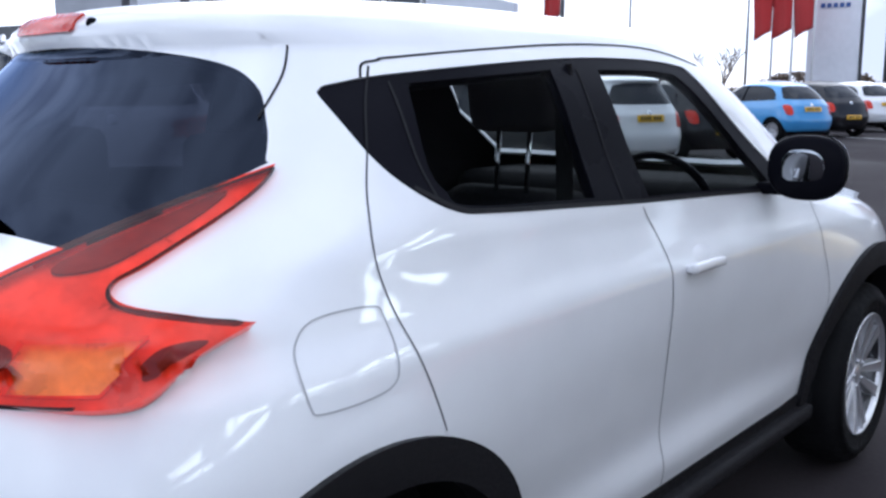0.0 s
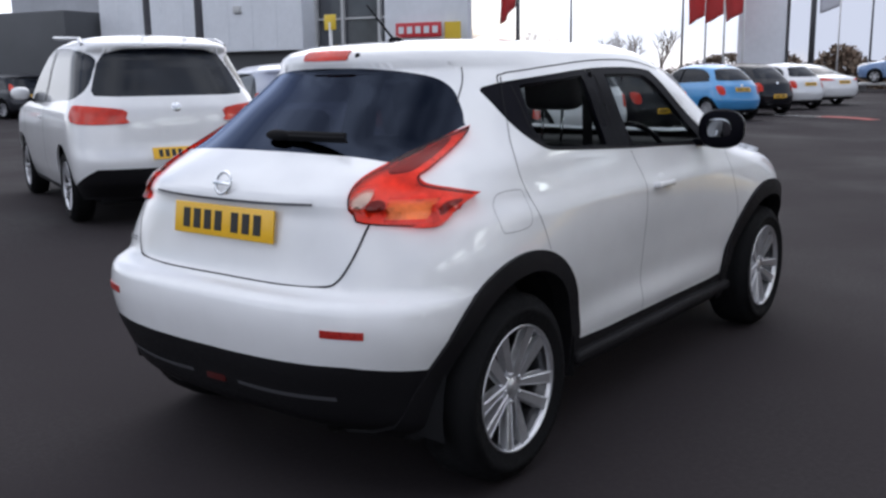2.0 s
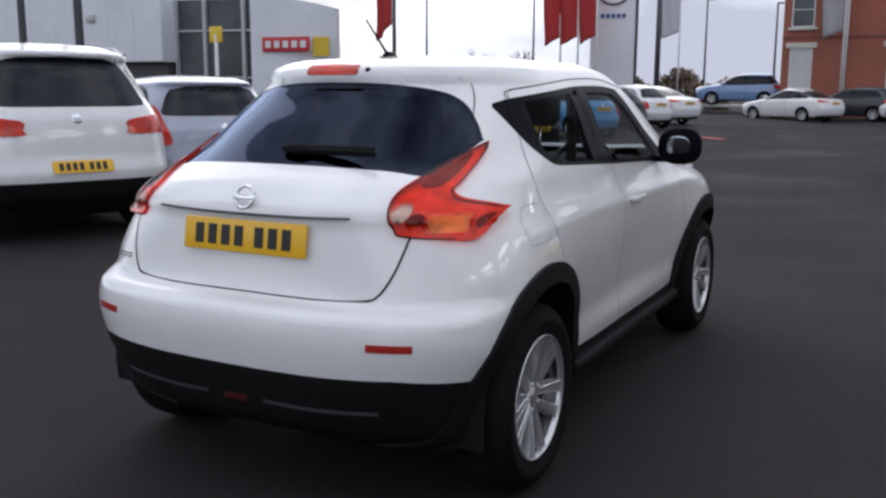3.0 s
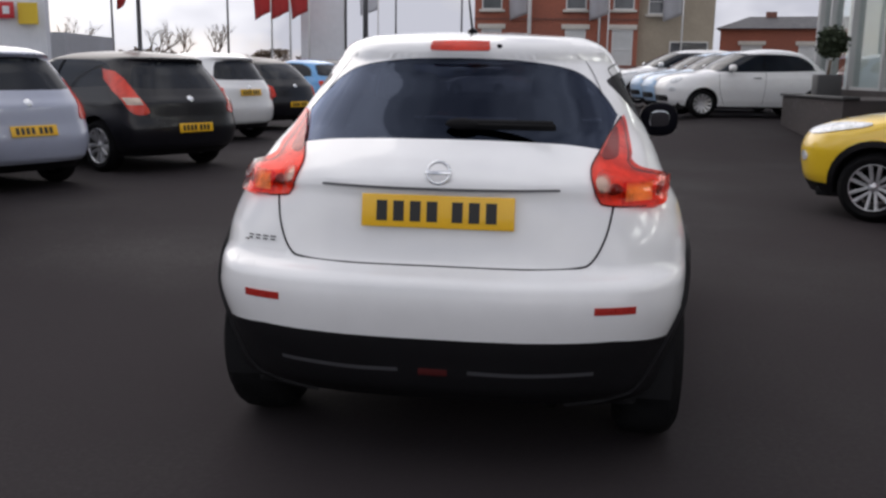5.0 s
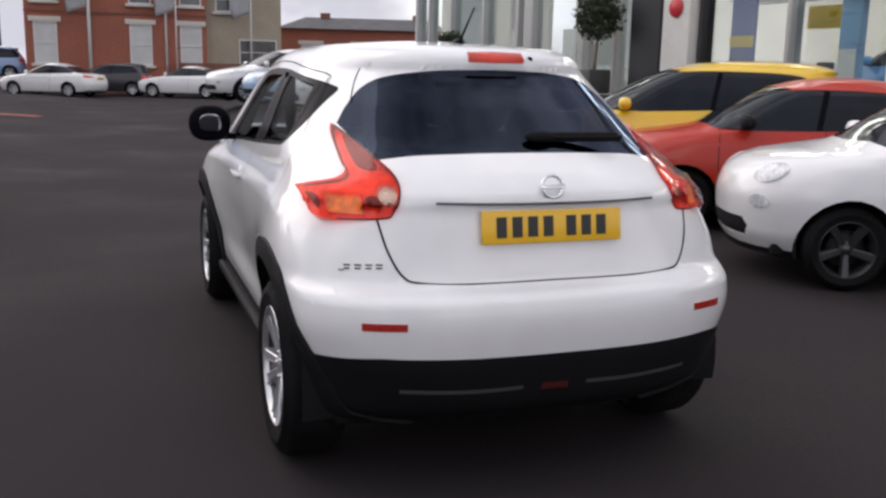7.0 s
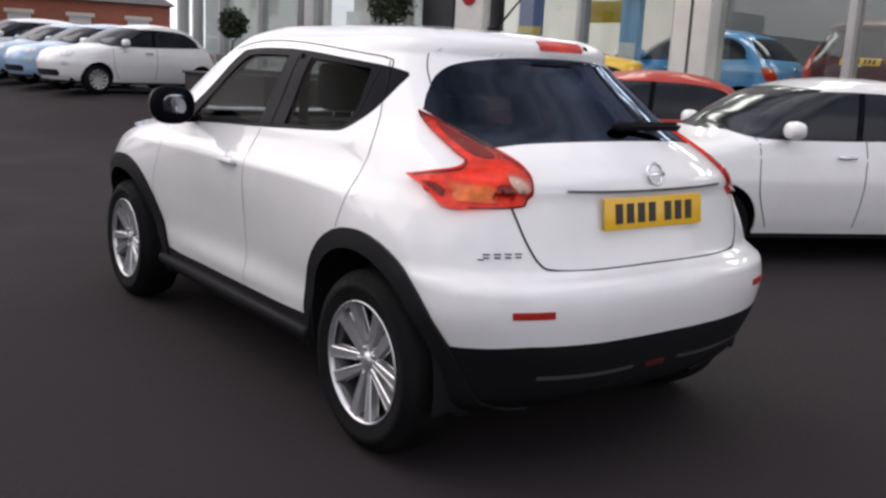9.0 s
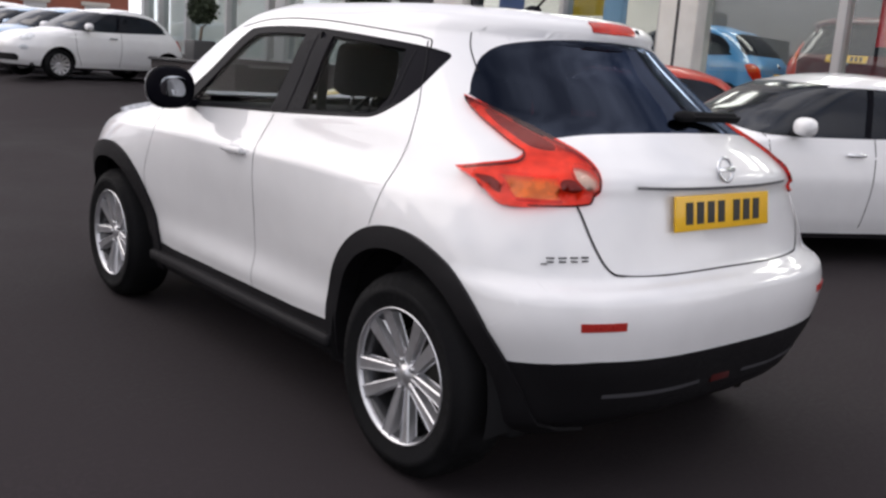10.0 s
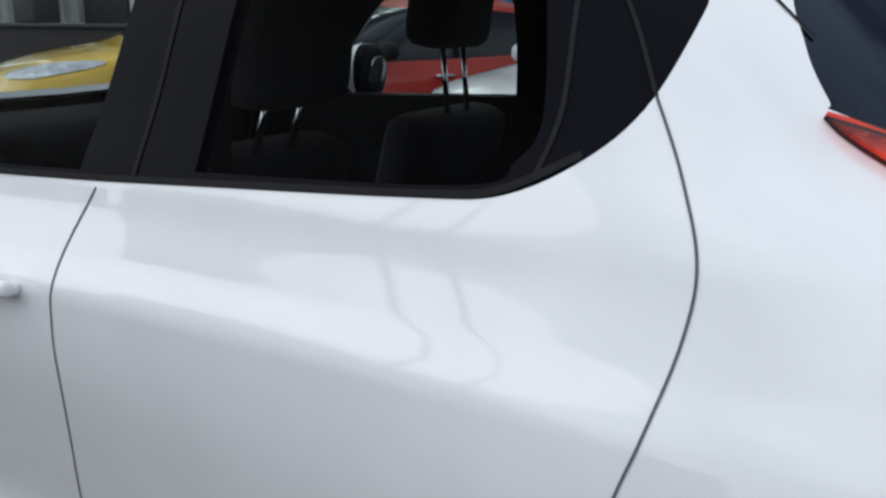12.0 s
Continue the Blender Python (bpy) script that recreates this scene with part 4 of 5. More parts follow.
# ---- the white crossover ----
def build_crossover():
    s = JUKE
    car = thing("car", pose(0, 0, 0), "glossy white compact crossover with black wheel-arch trim parked on asphalt", "car")
    rear_y, front_y, axle = 0.628, 3.158, 0.338
    arch_r, arch_f = (0.655, 0.345), (3.125, 0.345)
    glass = outline(s, [("p", 0, 1.16), ("r", 0.2, 1.158), ("r", 0.4, 1.149), ("r", 0.51, 1.135), ("r", 0.537, 1.13), ("r", 0.537, 1.13), ("r", 0.57, 1.178), ("r", 0.605, 1.237), ("r", 0.6, 1.25),
                        ("r", 0.56, 1.305), ("r", 0.493, 1.372), ("r", 0.4, 1.415), ("r", 0.22, 1.441), ("p", 0, 1.447), ("p", 0, 1.447), ("p", 0, 1.447), ("p", 0, 1.16)])
    lamp = outline(s, [("r", 0.618, 1.234), ("r", 0.618, 1.234), ("r", 0.57, 1.178), ("r", 0.537, 1.129), ("r", 0.507, 1.08), ("r", 0.512, 1.03), ("r", 0.535, 0.972), ("r", 0.56, 0.956),
                       ("r", 0.66, 0.948), ("r", 0.735, 0.95), ("r", 0.748, 0.985), ("r", 0.763, 1.032), ("r", 0.763, 1.032), ("r", 0.722, 1.048), ("r", 0.665, 1.066), ("r", 0.638, 1.09),
                       ("r", 0.64, 1.118), ("r", 0.628, 1.205)])
    stalk = outline(s, [("r", 0.6, 1.205), ("r", 0.57, 1.162), ("r", 0.547, 1.122), ("r", 0.56, 1.106), ("r", 0.6, 1.112), ("r", 0.608, 1.14), ("r", 0.608, 1.18)])
    amber = outline(s, [("r", 0.618, 0.962), ("r", 0.704, 0.963), ("r", 0.712, 1.03), ("r", 0.62, 1.028)], smooth=False)
    tip = outline(s, [("r", 0.722, 0.985), ("r", 0.733, 0.985), ("r", 0.75, 1.02), ("r", 0.726, 1.018)])
    lens = outline(s, [("r", 0.548 + 0.029 * math.cos(a), 1.03 + 0.032 * math.sin(a)) for a in np.linspace(0, 6.283, 11)[:-1]])
    low = outline(s, [("r", 0.57, 0.99), ("r", 0.612, 0.992), ("r", 0.614, 1.018), ("r", 0.595, 1.028), ("r", 0.577, 1.022)])
    reflector = outline(s, [("r", 0.533, 0.619), ("r", 0.668, 0.619), ("r", 0.669, 0.643), ("r", 0.533, 0.643)], smooth=False)
    brake = outline(s, [("p", 0, 1.474), ("r", 0.108, 1.475), ("r", 0.114, 1.48), ("r", 0.11, 1.508), ("p", 0, 1.511)], smooth=False)
    edge_hatch = [("r", 0.463, 0.754), ("r", 0.52, 0.775), ("r", 0.563, 0.855), ("r", 0.586, 0.955)]
    edge_roof = [("r", 0.545, 1.306), ("r", 0.503, 1.378), ("r", 0.456, 1.447)]
    tailgate = outline(s, [("p", 0, 0.747), ("p", 0, 0.747), ("r", 0.3, 0.747)] + edge_hatch + [("r", 0.6, 1.1), ("r", 0.59, 1.22)] + edge_roof
                       + [("r", 0.4, 1.5), ("r", 0.34, 1.55), ("p", 0, 1.6), ("p", 0, 1.6)])
    bumper = outline(s, [("p", 0, 0.515), ("p", 0, 0.746), ("r", 0.3, 0.746), ("r", 0.463, 0.752), ("r", 0.6, 0.737), ("r", 0.7, 0.728), ("r", 0.78, 0.7), ("r", 0.83, 0.62), ("s", 0.45, 0.55),
                         ("s", 0.4, 0.5), ("r", 0.6, 0.525)], smooth=False)
    valance = outline(s, [("p", 0, 0.24), ("p", 0, 0.516), ("r", 0.3, 0.516), ("r", 0.6, 0.524), ("s", 0.3, 0.5), ("s", 0.6, 0.45), ("s", 0.6, 0.24)], smooth=False)
    sill = outline(s, [("s", 0.6, 0.24), ("s", 0.6, 0.45), ("s", 1.1, 0.385), ("s", 1.4, 0.375), ("s", 2.5, 0.375), ("s", 2.75, 0.39), ("s", 3.1, 0.4), ("s", 3.1, 0.24)], smooth=False)
    chin = outline(s, [("s", 3.1, 0.24), ("s", 3.1, 0.4), ("s", 3.4, 0.42), ("s", 3.7, 0.42), ("p", 1, 0.4), ("p", 1, 0.24)], smooth=False)
    trim = outline(s, [("s", 2.56, 1.058), ("s", 2.56, 1.058), ("s", 2.0, 1.084), ("s", 1.667, 1.097), ("s", 1.42, 1.11), ("s", 1.1, 1.128), ("s", 0.98, 1.142), ("s", 0.89, 1.19), ("s", 0.84, 1.25), ("s", 0.815, 1.34),
                       ("s", 0.823, 1.362), ("s", 0.86, 1.373), ("s", 1.0, 1.391), ("s", 1.476, 1.426), ("s", 1.8, 1.434), ("s", 2.05, 1.427), ("s", 2.13, 1.4), ("s", 2.3, 1.25)])
    glass_f = outline(s, [("s", 2.4, 1.086), ("s", 2.4, 1.086), ("s", 1.68, 1.112), ("s", 1.68, 1.112), ("s", 1.655, 1.25), ("s", 1.64, 1.405), ("s", 1.64, 1.405), ("s", 1.95, 1.405), ("s", 2.06, 1.38), ("s", 2.22, 1.25)])
    glass_r = outline(s, [("s", 1.45, 1.128), ("s", 1.45, 1.128), ("s", 1.04, 1.148), ("s", 0.975, 1.18), ("s", 0.955, 1.23), ("s", 0.985, 1.35), ("s", 1.0, 1.37), ("s", 1.02, 1.374), ("s", 1.44, 1.402), ("s", 1.44, 1.402)])
    screen = outline(s, [("p", 1, 1.1), ("f", 0.3, 1.1), ("f", 0.62, 1.12), ("f", 0.6, 1.3), ("f", 0.5, 1.46), ("p", 1, 1.49)], smooth=False)
    mid_seam = [("s", 1.635, 1.09), ("s", 1.685, 0.985), ("s", 1.69, 0.87), ("s", 1.687, 0.764), ("s", 1.70, 0.6), ("s", 1.711, 0.46), ("s", 1.72, 0.375)]
    rear_seam = [("s", 0.838, 1.252), ("s", 0.79, 1.172), ("s", 0.757, 1.1), ("s", 0.757, 1.03), ("s", 0.777, 0.94), ("s", 0.796, 0.88), ("s", 0.819, 0.8)]
    pillar_seam = [("s", 0.935, 1.402), ("s", 0.882, 1.331), ("s", 0.838, 1.252)]
    front_seam = [("s", 2.66, 1.04), ("s", 2.675, 0.893), ("s", 2.74, 0.68), ("s", 2.66, 0.5), ("s", 2.62, 0.375)]
    front_door = outline(s, mid_seam + front_seam[::-1] + [("s", 2.4, 1.075), ("s", 2.0, 1.09)], smooth=False)
    rear_door = outline(s, mid_seam[::-1] + [("s", 1.4, 1.12), ("s", 1.0, 1.2), ("s", 0.87, 1.24)] + rear_seam + [("s", 1.0, 0.7), ("s", 1.1, 0.5), ("s", 1.12, 0.375)], smooth=False)
    head = outline(s, [("s", 3.3, 0.965), ("s", 3.55, 0.955), ("s", 3.72, 0.93), ("s", 3.6, 0.985), ("s", 3.35, 1.0)])
    regions = [("lens", lens), ("stalk", stalk), ("amber", amber), ("tip", tip), ("low", low), ("lamp", lamp), ("glass", glass), ("reflector", reflector), ("brake", brake), ("glass_f", glass_f), ("glass_r", glass_r), ("trim", trim),
               ("open", ring(s, *arch_r, 0.405)), ("open", ring(s, *arch_f, 0.405)), ("ring", ring(s, *arch_r, 0.475)), ("ring_f", ring(s, *arch_f, 0.485)),
               ("valance", valance), ("sill", sill), ("chin", chin), ("bumper", bumper), ("tailgate", tailgate), ("front_door", front_door), ("rear_door", rear_door), ("screen", screen), ("head", head)]
    pv, tri = cut_skin(s, regions, 121, 62, 12)

    def piece(key, name, material, parent=car, label="", out=0.0, skirt=0.012, split=False, inward=False):
        made = []
        for sides in ((1,), (-1,)) if split else ((1, -1),):
            made.append(part(name, skin(s, pv, tri[key], name, out, skirt, sides, inward), material, parent, label))
        return made

    piece("body", "body_shell", WHITE, skirt=0.02)
    gate = piece("tailgate", "tailgate", WHITE, skirt=0.02)[0]
    piece("bumper", "rear_bumper", WHITE, out=0.002, skirt=0.03)
    doors_f = piece("front_door", "front_door", WHITE, skirt=0.02, split=True)
    doors_r = piece("rear_door", "rear_door", WHITE, skirt=0.02, split=True)
    piece("valance", "rear_valance", TRIM, out=0.004, skirt=0.06, label="black plastic rear valance")
    piece("sill", "sill_trim", TRIM, out=0.004, skirt=0.06, split=True, label="black plastic sill trim")
    piece("chin", "front_lower_trim", TRIM, out=0.004, skirt=0.06)
    piece("ring", "wheel_arch_trim", TRIM, out=0.016, skirt=0.07, split=True, label="black plastic wheel-arch trim")
    piece("ring_f", "wheel_arch_trim", TRIM, out=0.016, skirt=0.07, split=True, label="black plastic wheel-arch trim")
    piece("trim", "window_surround", GLOSS_BLACK, out=-0.003, skirt=0.02, split=True, label="black window surround")
    piece("glass_f", "front_side_window", CABIN_GLASS, out=-0.007, skirt=0, split=True)
    piece("glass_r", "rear_side_window", CABIN_GLASS, out=-0.007, skirt=0, split=True)
    piece("screen", "windscreen", CABIN_GLASS, out=-0.004, skirt=0)
    part("rear_window", skin(s, pv, tri["glass"], "rear_window", -0.002, 0.0), PRIVACY, gate, "dark tinted rear window")
    def proud(me, side):
        """The lamp stands proud of the wing towards its outer tip."""
        for v in me.vertices:
            k = min(max((abs(v.co.x) - 0.6) / 0.14, 0.0), 1.0)
            v.co.x += side * 0.026 * k * k * (3 - 2 * k)
        return me
    for side in (1, -1):
        cover = np.concatenate([tri[k] for k in ("lamp", "stalk", "tip", "low")])
        unit = part("tail_lamp", proud(skin(s, pv, cover, "tail_lamp", 0.012, 0.05, (side,)), side), RED_COVER, car, "red boomerang-shaped tail lamp")
        part("indicator_cover", proud(skin(s, pv, tri["amber"], "indicator_cover", 0.0122, 0.0, (side,)), side), AMBER_COVER, unit, "amber indicator cover")
        part("reversing_lens", proud(skin(s, pv, tri["lens"], "reversing_lens", 0.0135, 0.004, (side,)), side), CLEAR_COVER, unit, "clear round lens")
        part("lamp_bowl", proud(skin(s, pv, tri["lamp"], "lamp_bowl", -0.008, 0.0, (side,)), side), LAMP_BOWL, unit)
        part("reversing_bowl", proud(skin(s, pv, tri["lens"], "reversing_bowl", -0.004, 0.012, (side,)), side), BULB_SILVER, unit)
        part("indicator_bowl", proud(skin(s, pv, tri["amber"], "indicator_bowl", -0.006, 0.014, (side,)), side), AMBER_LENS, unit)
        for key in ("stalk", "tip", "low"):
            part("lamp_insert", proud(skin(s, pv, tri[key], "lamp_insert", -0.004, 0.012, (side,)), side), LAMP_SHADE, unit)
        part("lamp_gasket", seam(s, np.concatenate([lamp, lamp[:1]]), "lamp_gasket", 0.0055, 0.002, side), GAP, unit)
        part("rear_reflector", skin(s, pv, tri["reflector"], "rear_reflector", 0.005, 0.02, (side,)), REFLECTOR, car, "red rear reflector")
        part("headlamp", skin(s, pv, tri["head"], "headlamp", 0.02, 0.03, (side,)), HEAD_LENS, car)
        for nm, knots in (("door_gap", mid_seam), ("door_gap", rear_seam), ("door_gap", front_seam)):
            part(nm, seam(s, outline(s, knots, closed=False), nm, 0.0034, 0.0012, side), SOFT_GAP, car)
        part("tailgate_gap", seam(s, outline(s, [("p", 0.0, 0.747), ("r", 0.3, 0.747)] + edge_hatch, closed=False), "tailgate_gap", 0.007, 0.0025, side), GAP, gate)
        part("tailgate_gap", seam(s, outline(s, [("r", 0.545, 1.314), ("r", 0.511, 1.385), ("r", 0.475, 1.44)], closed=False), "tailgate_gap", 0.0045, 0.0015, side), GAP, gate)
        roof = outline(s, [("s", 0.905, 1.38), ("s", 0.925, 1.405), ("s", 0.96, 1.412), ("s", 1.02, 1.42), ("s", 1.54, 1.458), ("s", 1.95, 1.462), ("s", 2.2, 1.43)], closed=False)
        part("roof_gap", seam(s, roof, "roof_gap", 0.005, 0.0015, side), GAP, car)
        # window runs and the belt strip
        belt = outline(s, [("s", 2.5, 1.064), ("s", 2.0, 1.089), ("s", 1.667, 1.102), ("s", 1.42, 1.115), ("s", 1.1, 1.133), ("s", 0.99, 1.146), ("s", 0.9, 1.19)], closed=False)
        part("belt_strip", seam(s, belt, "belt_strip", 0.01, 0.002, side), TRIM, car)
        post = outline(s, [("s", 1.565, 1.105), ("s", 1.55, 1.25), ("s", 1.546, 1.405)], closed=False)
        part("pillar_gap", seam(s, post, "pillar_gap", 0.008, -0.001, side), GAP, car)
        part("door_gap", seam(s, outline(s, pillar_seam, closed=False), "door_gap", 0.005, 0.0005, side), GAP, car)
        quarter = outline(s, [("s", 0.95, 1.16), ("s", 0.935, 1.24), ("s", 0.955, 1.375)], closed=False)
        part("pillar_gap", seam(s, quarter, "pillar_gap", 0.006, -0.001, side), GAP, car)
    flap = outline(s, [("s", 0.6, 1.018), ("s", 0.715, 1.02), ("s", 0.735, 1.0), ("s", 0.732, 0.94), ("s", 0.7, 0.9), ("s", 0.57, 0.894), ("s", 0.545, 0.91), ("s", 0.552, 0.98)])
    part("fuel_flap_gap", seam(s, np.concatenate([flap, flap[:1]]), "fuel_flap_gap", 0.003, 0.0012, 1), FAINT_GAP, car)
    part("high_brake_lamp", skin(s, pv, tri["brake"], "high_brake_lamp", 0.006, 0.02), RED_LENS, gate, "red high-level brake lamp")
    # inner lining, wheel wells, underside
    shade = np.concatenate([tri[k] for k in ("body", "tailgate", "front_door", "rear_door", "bumper", "trim", "ring", "ring_f")])
    part("cabin_lining", skin(s, pv, shade, "cabin_lining", -0.03, 0.0, (1, -1), True), LINING, car, "dark cabin lining")
    part("underside", box((1.42, 3.5, 0.1), at=(0, 2.0, 0.27), bevel=0.03), LINING, car)
    part("cabin_floor", box((1.4, 2.6, 0.05), at=(0, 2.05, 0.42)), LINING, car)
    for side in (1, -1):
        for y in (arch_r[0], arch_f[0]):
            bm = lathe([(0.41, -0.14), (0.42, 0.145), (0.2, -0.2), (0.0, -0.2)][:2], 40)
            bm2 = lathe([(0.42, -0.14), (0.0, -0.14)], 40)
            add(bm, bm2)
            bmesh.ops.bisect_plane(bm, geom=bm.verts[:] + bm.edges[:] + bm.faces[:], plane_co=(0, 0, -0.09), plane_no=(0, 0, -1), clear_outer=True)
            bmesh.ops.transform(bm, matrix=pose(side * 0.68, y, 0.345, 0, 0, 0 if side > 0 else 180), verts=bm.verts)
            part("wheel_well", bm, LINING, car)
        for y in (rear_y, front_y):
            wheel(car, y, axle, side, 0.755, axle, 0.222, "double", 0.205)
    # sill step
    for side in (1, -1):
        part("sill_step", box((0.07, 1.62, 0.05), at=(side * 0.8, 1.9, 0.315), bevel=0.018), TRIM, car)
    # plate, emblem, chrome strip, badge bars
    plate_on(gate, on_skin(s, "r", 0.0005, 0.927, 1, 0.012))
    emblem = lathe([(0.047, -0.004), (0.05, 0.003), (0.046, 0.008), (0.04, 0.008), (0.037, 0.003), (0.037, -0.004)], 32, True)
    bmesh.ops.transform(emblem, matrix=pose(0, 0, 0, 0, -90, 0), verts=emblem.verts)
    add(emblem, box((0.104, 0.017, 0.01), at=(0, 0, 0.006), bevel=0.003))
    bmesh.ops.transform(emblem, matrix=pose(0, 0.088, 1.059, 72, 0, 0) @ Matrix.Scale(0.88, 4), verts=emblem.verts)
    part("emblem", emblem, CHROME, gate, "chrome ring emblem")
    strip = outline(s, [("p", 0.0, 1.004), ("r", 0.2, 1.005), ("r", 0.405, 1.008)], closed=False)
    for side in (1, -1):
        part("handle_strip", seam(s, strip, "handle_strip", 0.008, 0.006, side), POLE, gate)
        part("handle_lip", seam(s, strip + [0, 0.011], "handle_lip", 0.012, 0.009, side), WHITE, gate)
    for i in range(4):
        m = on_skin(s, "r", 0.688 - 0.032 * i, 0.803 + 0.001 * i, -1, 0.003)
        bm = box((0.024, 0.005, 0.003), at=(0, 0.0055, 0), bevel=0.0012, turn=Matrix.Shear("XY", 4, (0.35, 0.0)))
        add(bm, box((0.02, 0.005, 0.003), at=(0, -0.0055, 0), bevel=0.0012, turn=Matrix.Shear("XY", 4, (0.35, 0.0))))
        if i == 0:
            add(bm, box((0.02, 0.004, 0.003), at=(-0.018, -0.012, 0), bevel=0.0012))
        bmesh.ops.transform(bm, matrix=m, verts=bm.verts)
        part("badge_bar", bm, DARK_ALLOY, car, "dark chrome badge bar")
    # rear wiper on its mound, aerial, washer nozzle, lock
    wiper = box((0.34, 0.018, 0.014), at=(0.2, 0.012, 0.012), bevel=0.006)
    add(wiper, ellipsoid((0.05, 0.0, 0.012), (0.06, 0.02, 0.02)))
    add(wiper, box((0.33, 0.01, 0.024), at=(0.215, -0.004, 0.006), bevel=0.003))
    bmesh.ops.transform(wiper, matrix=on_skin(s, "r", 0.0005, 1.2, 1, 0.004), verts=wiper.verts)
    part("rear_wiper", wiper, LINING, gate, "black rear wiper")
    aerial = ellipsoid((0, 1.02, 1.552), (0.024, 0.045, 0.022))
    add(aerial, rod((0, 1.01, 1.556), (0, 0.845, 1.69), 0.006, 0.003))
    part("roof_aerial", aerial, GLOSS_BLACK, car, "short black roof aerial")
    part("camera_knob", ellipsoid((0.148, 0.625, 1.487), (0.012, 0.012, 0.012), 8), GLOSS_BLACK, gate)
    for side in (1, -1):
        door = doors_f[0 if side > 0 else 1]
        handle = box((0.17, 0.026, 0.022), at=(0, 0, 0.016), bevel=0.01, segments=3)
        add(handle, box((0.03, 0.022, 0.02), at=(0.07, 0, 0.004), bevel=0.008))
        add(handle, box((0.03, 0.022, 0.02), at=(-0.07, 0, 0.004), bevel=0.008))
        bmesh.ops.transform(handle, matrix=on_skin(s, "s", 1.845, 0.928, side, 0.004), verts=handle.verts)
        h = part("door_handle", handle, WHITE, door, "body-coloured door handle")
        cup = ellipsoid((0, 0.014, -0.012), (0.07, 0.034, 0.014))
        bmesh.ops.transform(cup, matrix=on_skin(s, "s", 1.86, 0.935, side, 0.0), verts=cup.verts)
        part("handle_recess", cup, WHITE, h)
        lock = lathe([(0.0, 0.0), (0.008, 0.0), (0.008, -0.004)], 12)
        bmesh.ops.transform(lock, matrix=on_skin(s, "s", 1.775, 0.928, side, 0.03) @ pose(0, 0, 0, 0, -90, 0), verts=lock.verts)
        part("door_lock", lock, POLE, h)
        # wing mirror: a rounded shell with a flat rear face
        mirror = ellipsoid((0, 0, 0), (0.105, 0.085, 0.09), 14, 0.8)
        for v in mirror.verts:
            v.co.y *= 0.3 if v.co.y < 0 else 1.0
        bmesh.ops.transform(mirror, matrix=pose(side * 0.905, 2.3, 1.148, 0, 0, side * 8), verts=mirror.verts)
        m = part("wing_mirror", mirror, GLOSS_BLACK, car, "black wing mirror")
        face = ellipsoid((0, 0, 0), (0.058, 0.005, 0.05), 12, 0.8)
        bmesh.ops.transform(face, matrix=pose(side * 0.903, 2.273, 1.15, 9, 0, side * 8), verts=face.verts)
        part("mirror_glass", face, MIRROR, m)
        cap = ellipsoid((0, 0, 0), (0.109, 0.089, 0.094), 14, 0.8)
        bmesh.ops.bisect_plane(cap, geom=cap.verts[:] + cap.edges[:] + cap.faces[:], plane_co=(0, 0.012, 0), plane_no=(0, -1, 0), clear_outer=True)
        bmesh.ops.transform(cap, matrix=pose(side * 0.905, 2.3, 1.148, 0, 0, side * 8), verts=cap.verts)
        part("mirror_cap", cap, WHITE, m, "white mirror cap")
        part("mirror_arm", box((0.14, 0.08, 0.035), at=(side * 0.82, 2.36, 1.08), bevel=0.012), GLOSS_BLACK, m)
    # exhaust, towing bracket and the pale underlines of the lower trim
    part("exhaust", rod((0.4, 0.17, 0.245), (0.4, 0.5, 0.26), 0.026, sides=18, cap=False), BRAKE, car)
    for side in (1, -1):
        under = outline(s, [("r", 0.12, 0.395), ("r", 0.3, 0.393), ("r", 0.54, 0.405)], closed=False)
        part("bumper_trim_strip", seam(s, under, "bumper_trim_strip", 0.016, 0.008, side), POLE, car, "grey strip on the lower bumper")
    part("fog_lamp", box((0.1, 0.012, 0.05), at=(0, 0.01, 0.40), bevel=0.004), FOG_RED, car)
    # seats
    for x in (-0.36, 0.36):
        seat = new("front_seat")
        seat.parent = car
        base = box((0.5, 0.5, 0.2), at=(x, 2.08, 0.56), bevel=0.06, segments=3)
        part("seat_cushion", base, SEAT, seat)
        part("seat_back", box((0.46, 0.13, 0.54), at=(x, 1.74, 0.84), bevel=0.06, segments=3, turn=pose(0, 0, 0, 14, 0, 0)), SEAT, seat)
        part("headrest", box((0.27, 0.12, 0.21), at=(x, 1.6 if x < 0 else 1.68, 1.28 if x < 0 else 1.36), bevel=0.05, segments=3, turn=pose(0, 0, 0, 8, 0, 0)), SEAT, seat)
        for dx in (-0.05, 0.05):
            part("headrest_post", rod((x + dx, 1.66, 1.06), (x + dx, 1.6 if x < 0 else 1.68, 1.22 if x < 0 else 1.3), 0.007), CHROME, seat)
        part("seat_belt", box((0.045, 0.006, 0.6), at=(x * 1.72, 1.53, 1.12), turn=pose(0, 0, 0, 3, 0, 0)), TRIM, seat)
    bench = new("rear_bench")
    bench.parent = car
    part("bench_cushion", box((1.25, 0.5, 0.18), at=(0, 1.2, 0.6), bevel=0.06, segments=3), SEAT, bench)
    part("bench_back", box((1.25, 0.14, 0.5), at=(0, 0.88, 0.84), bevel=0.06, segments=3, turn=pose(0, 0, 0, 16, 0, 0)), SEAT, bench)
    for x in (-0.34, 0.34):
        part("headrest", box((0.26, 0.1, 0.16), at=(x, 0.8, 1.2), bevel=0.045, segments=3), SEAT, bench)
    part("dashboard", box((1.35, 0.5, 0.3), at=(0, 2.86, 0.9), bevel=0.1, segments=3), LINING, car)
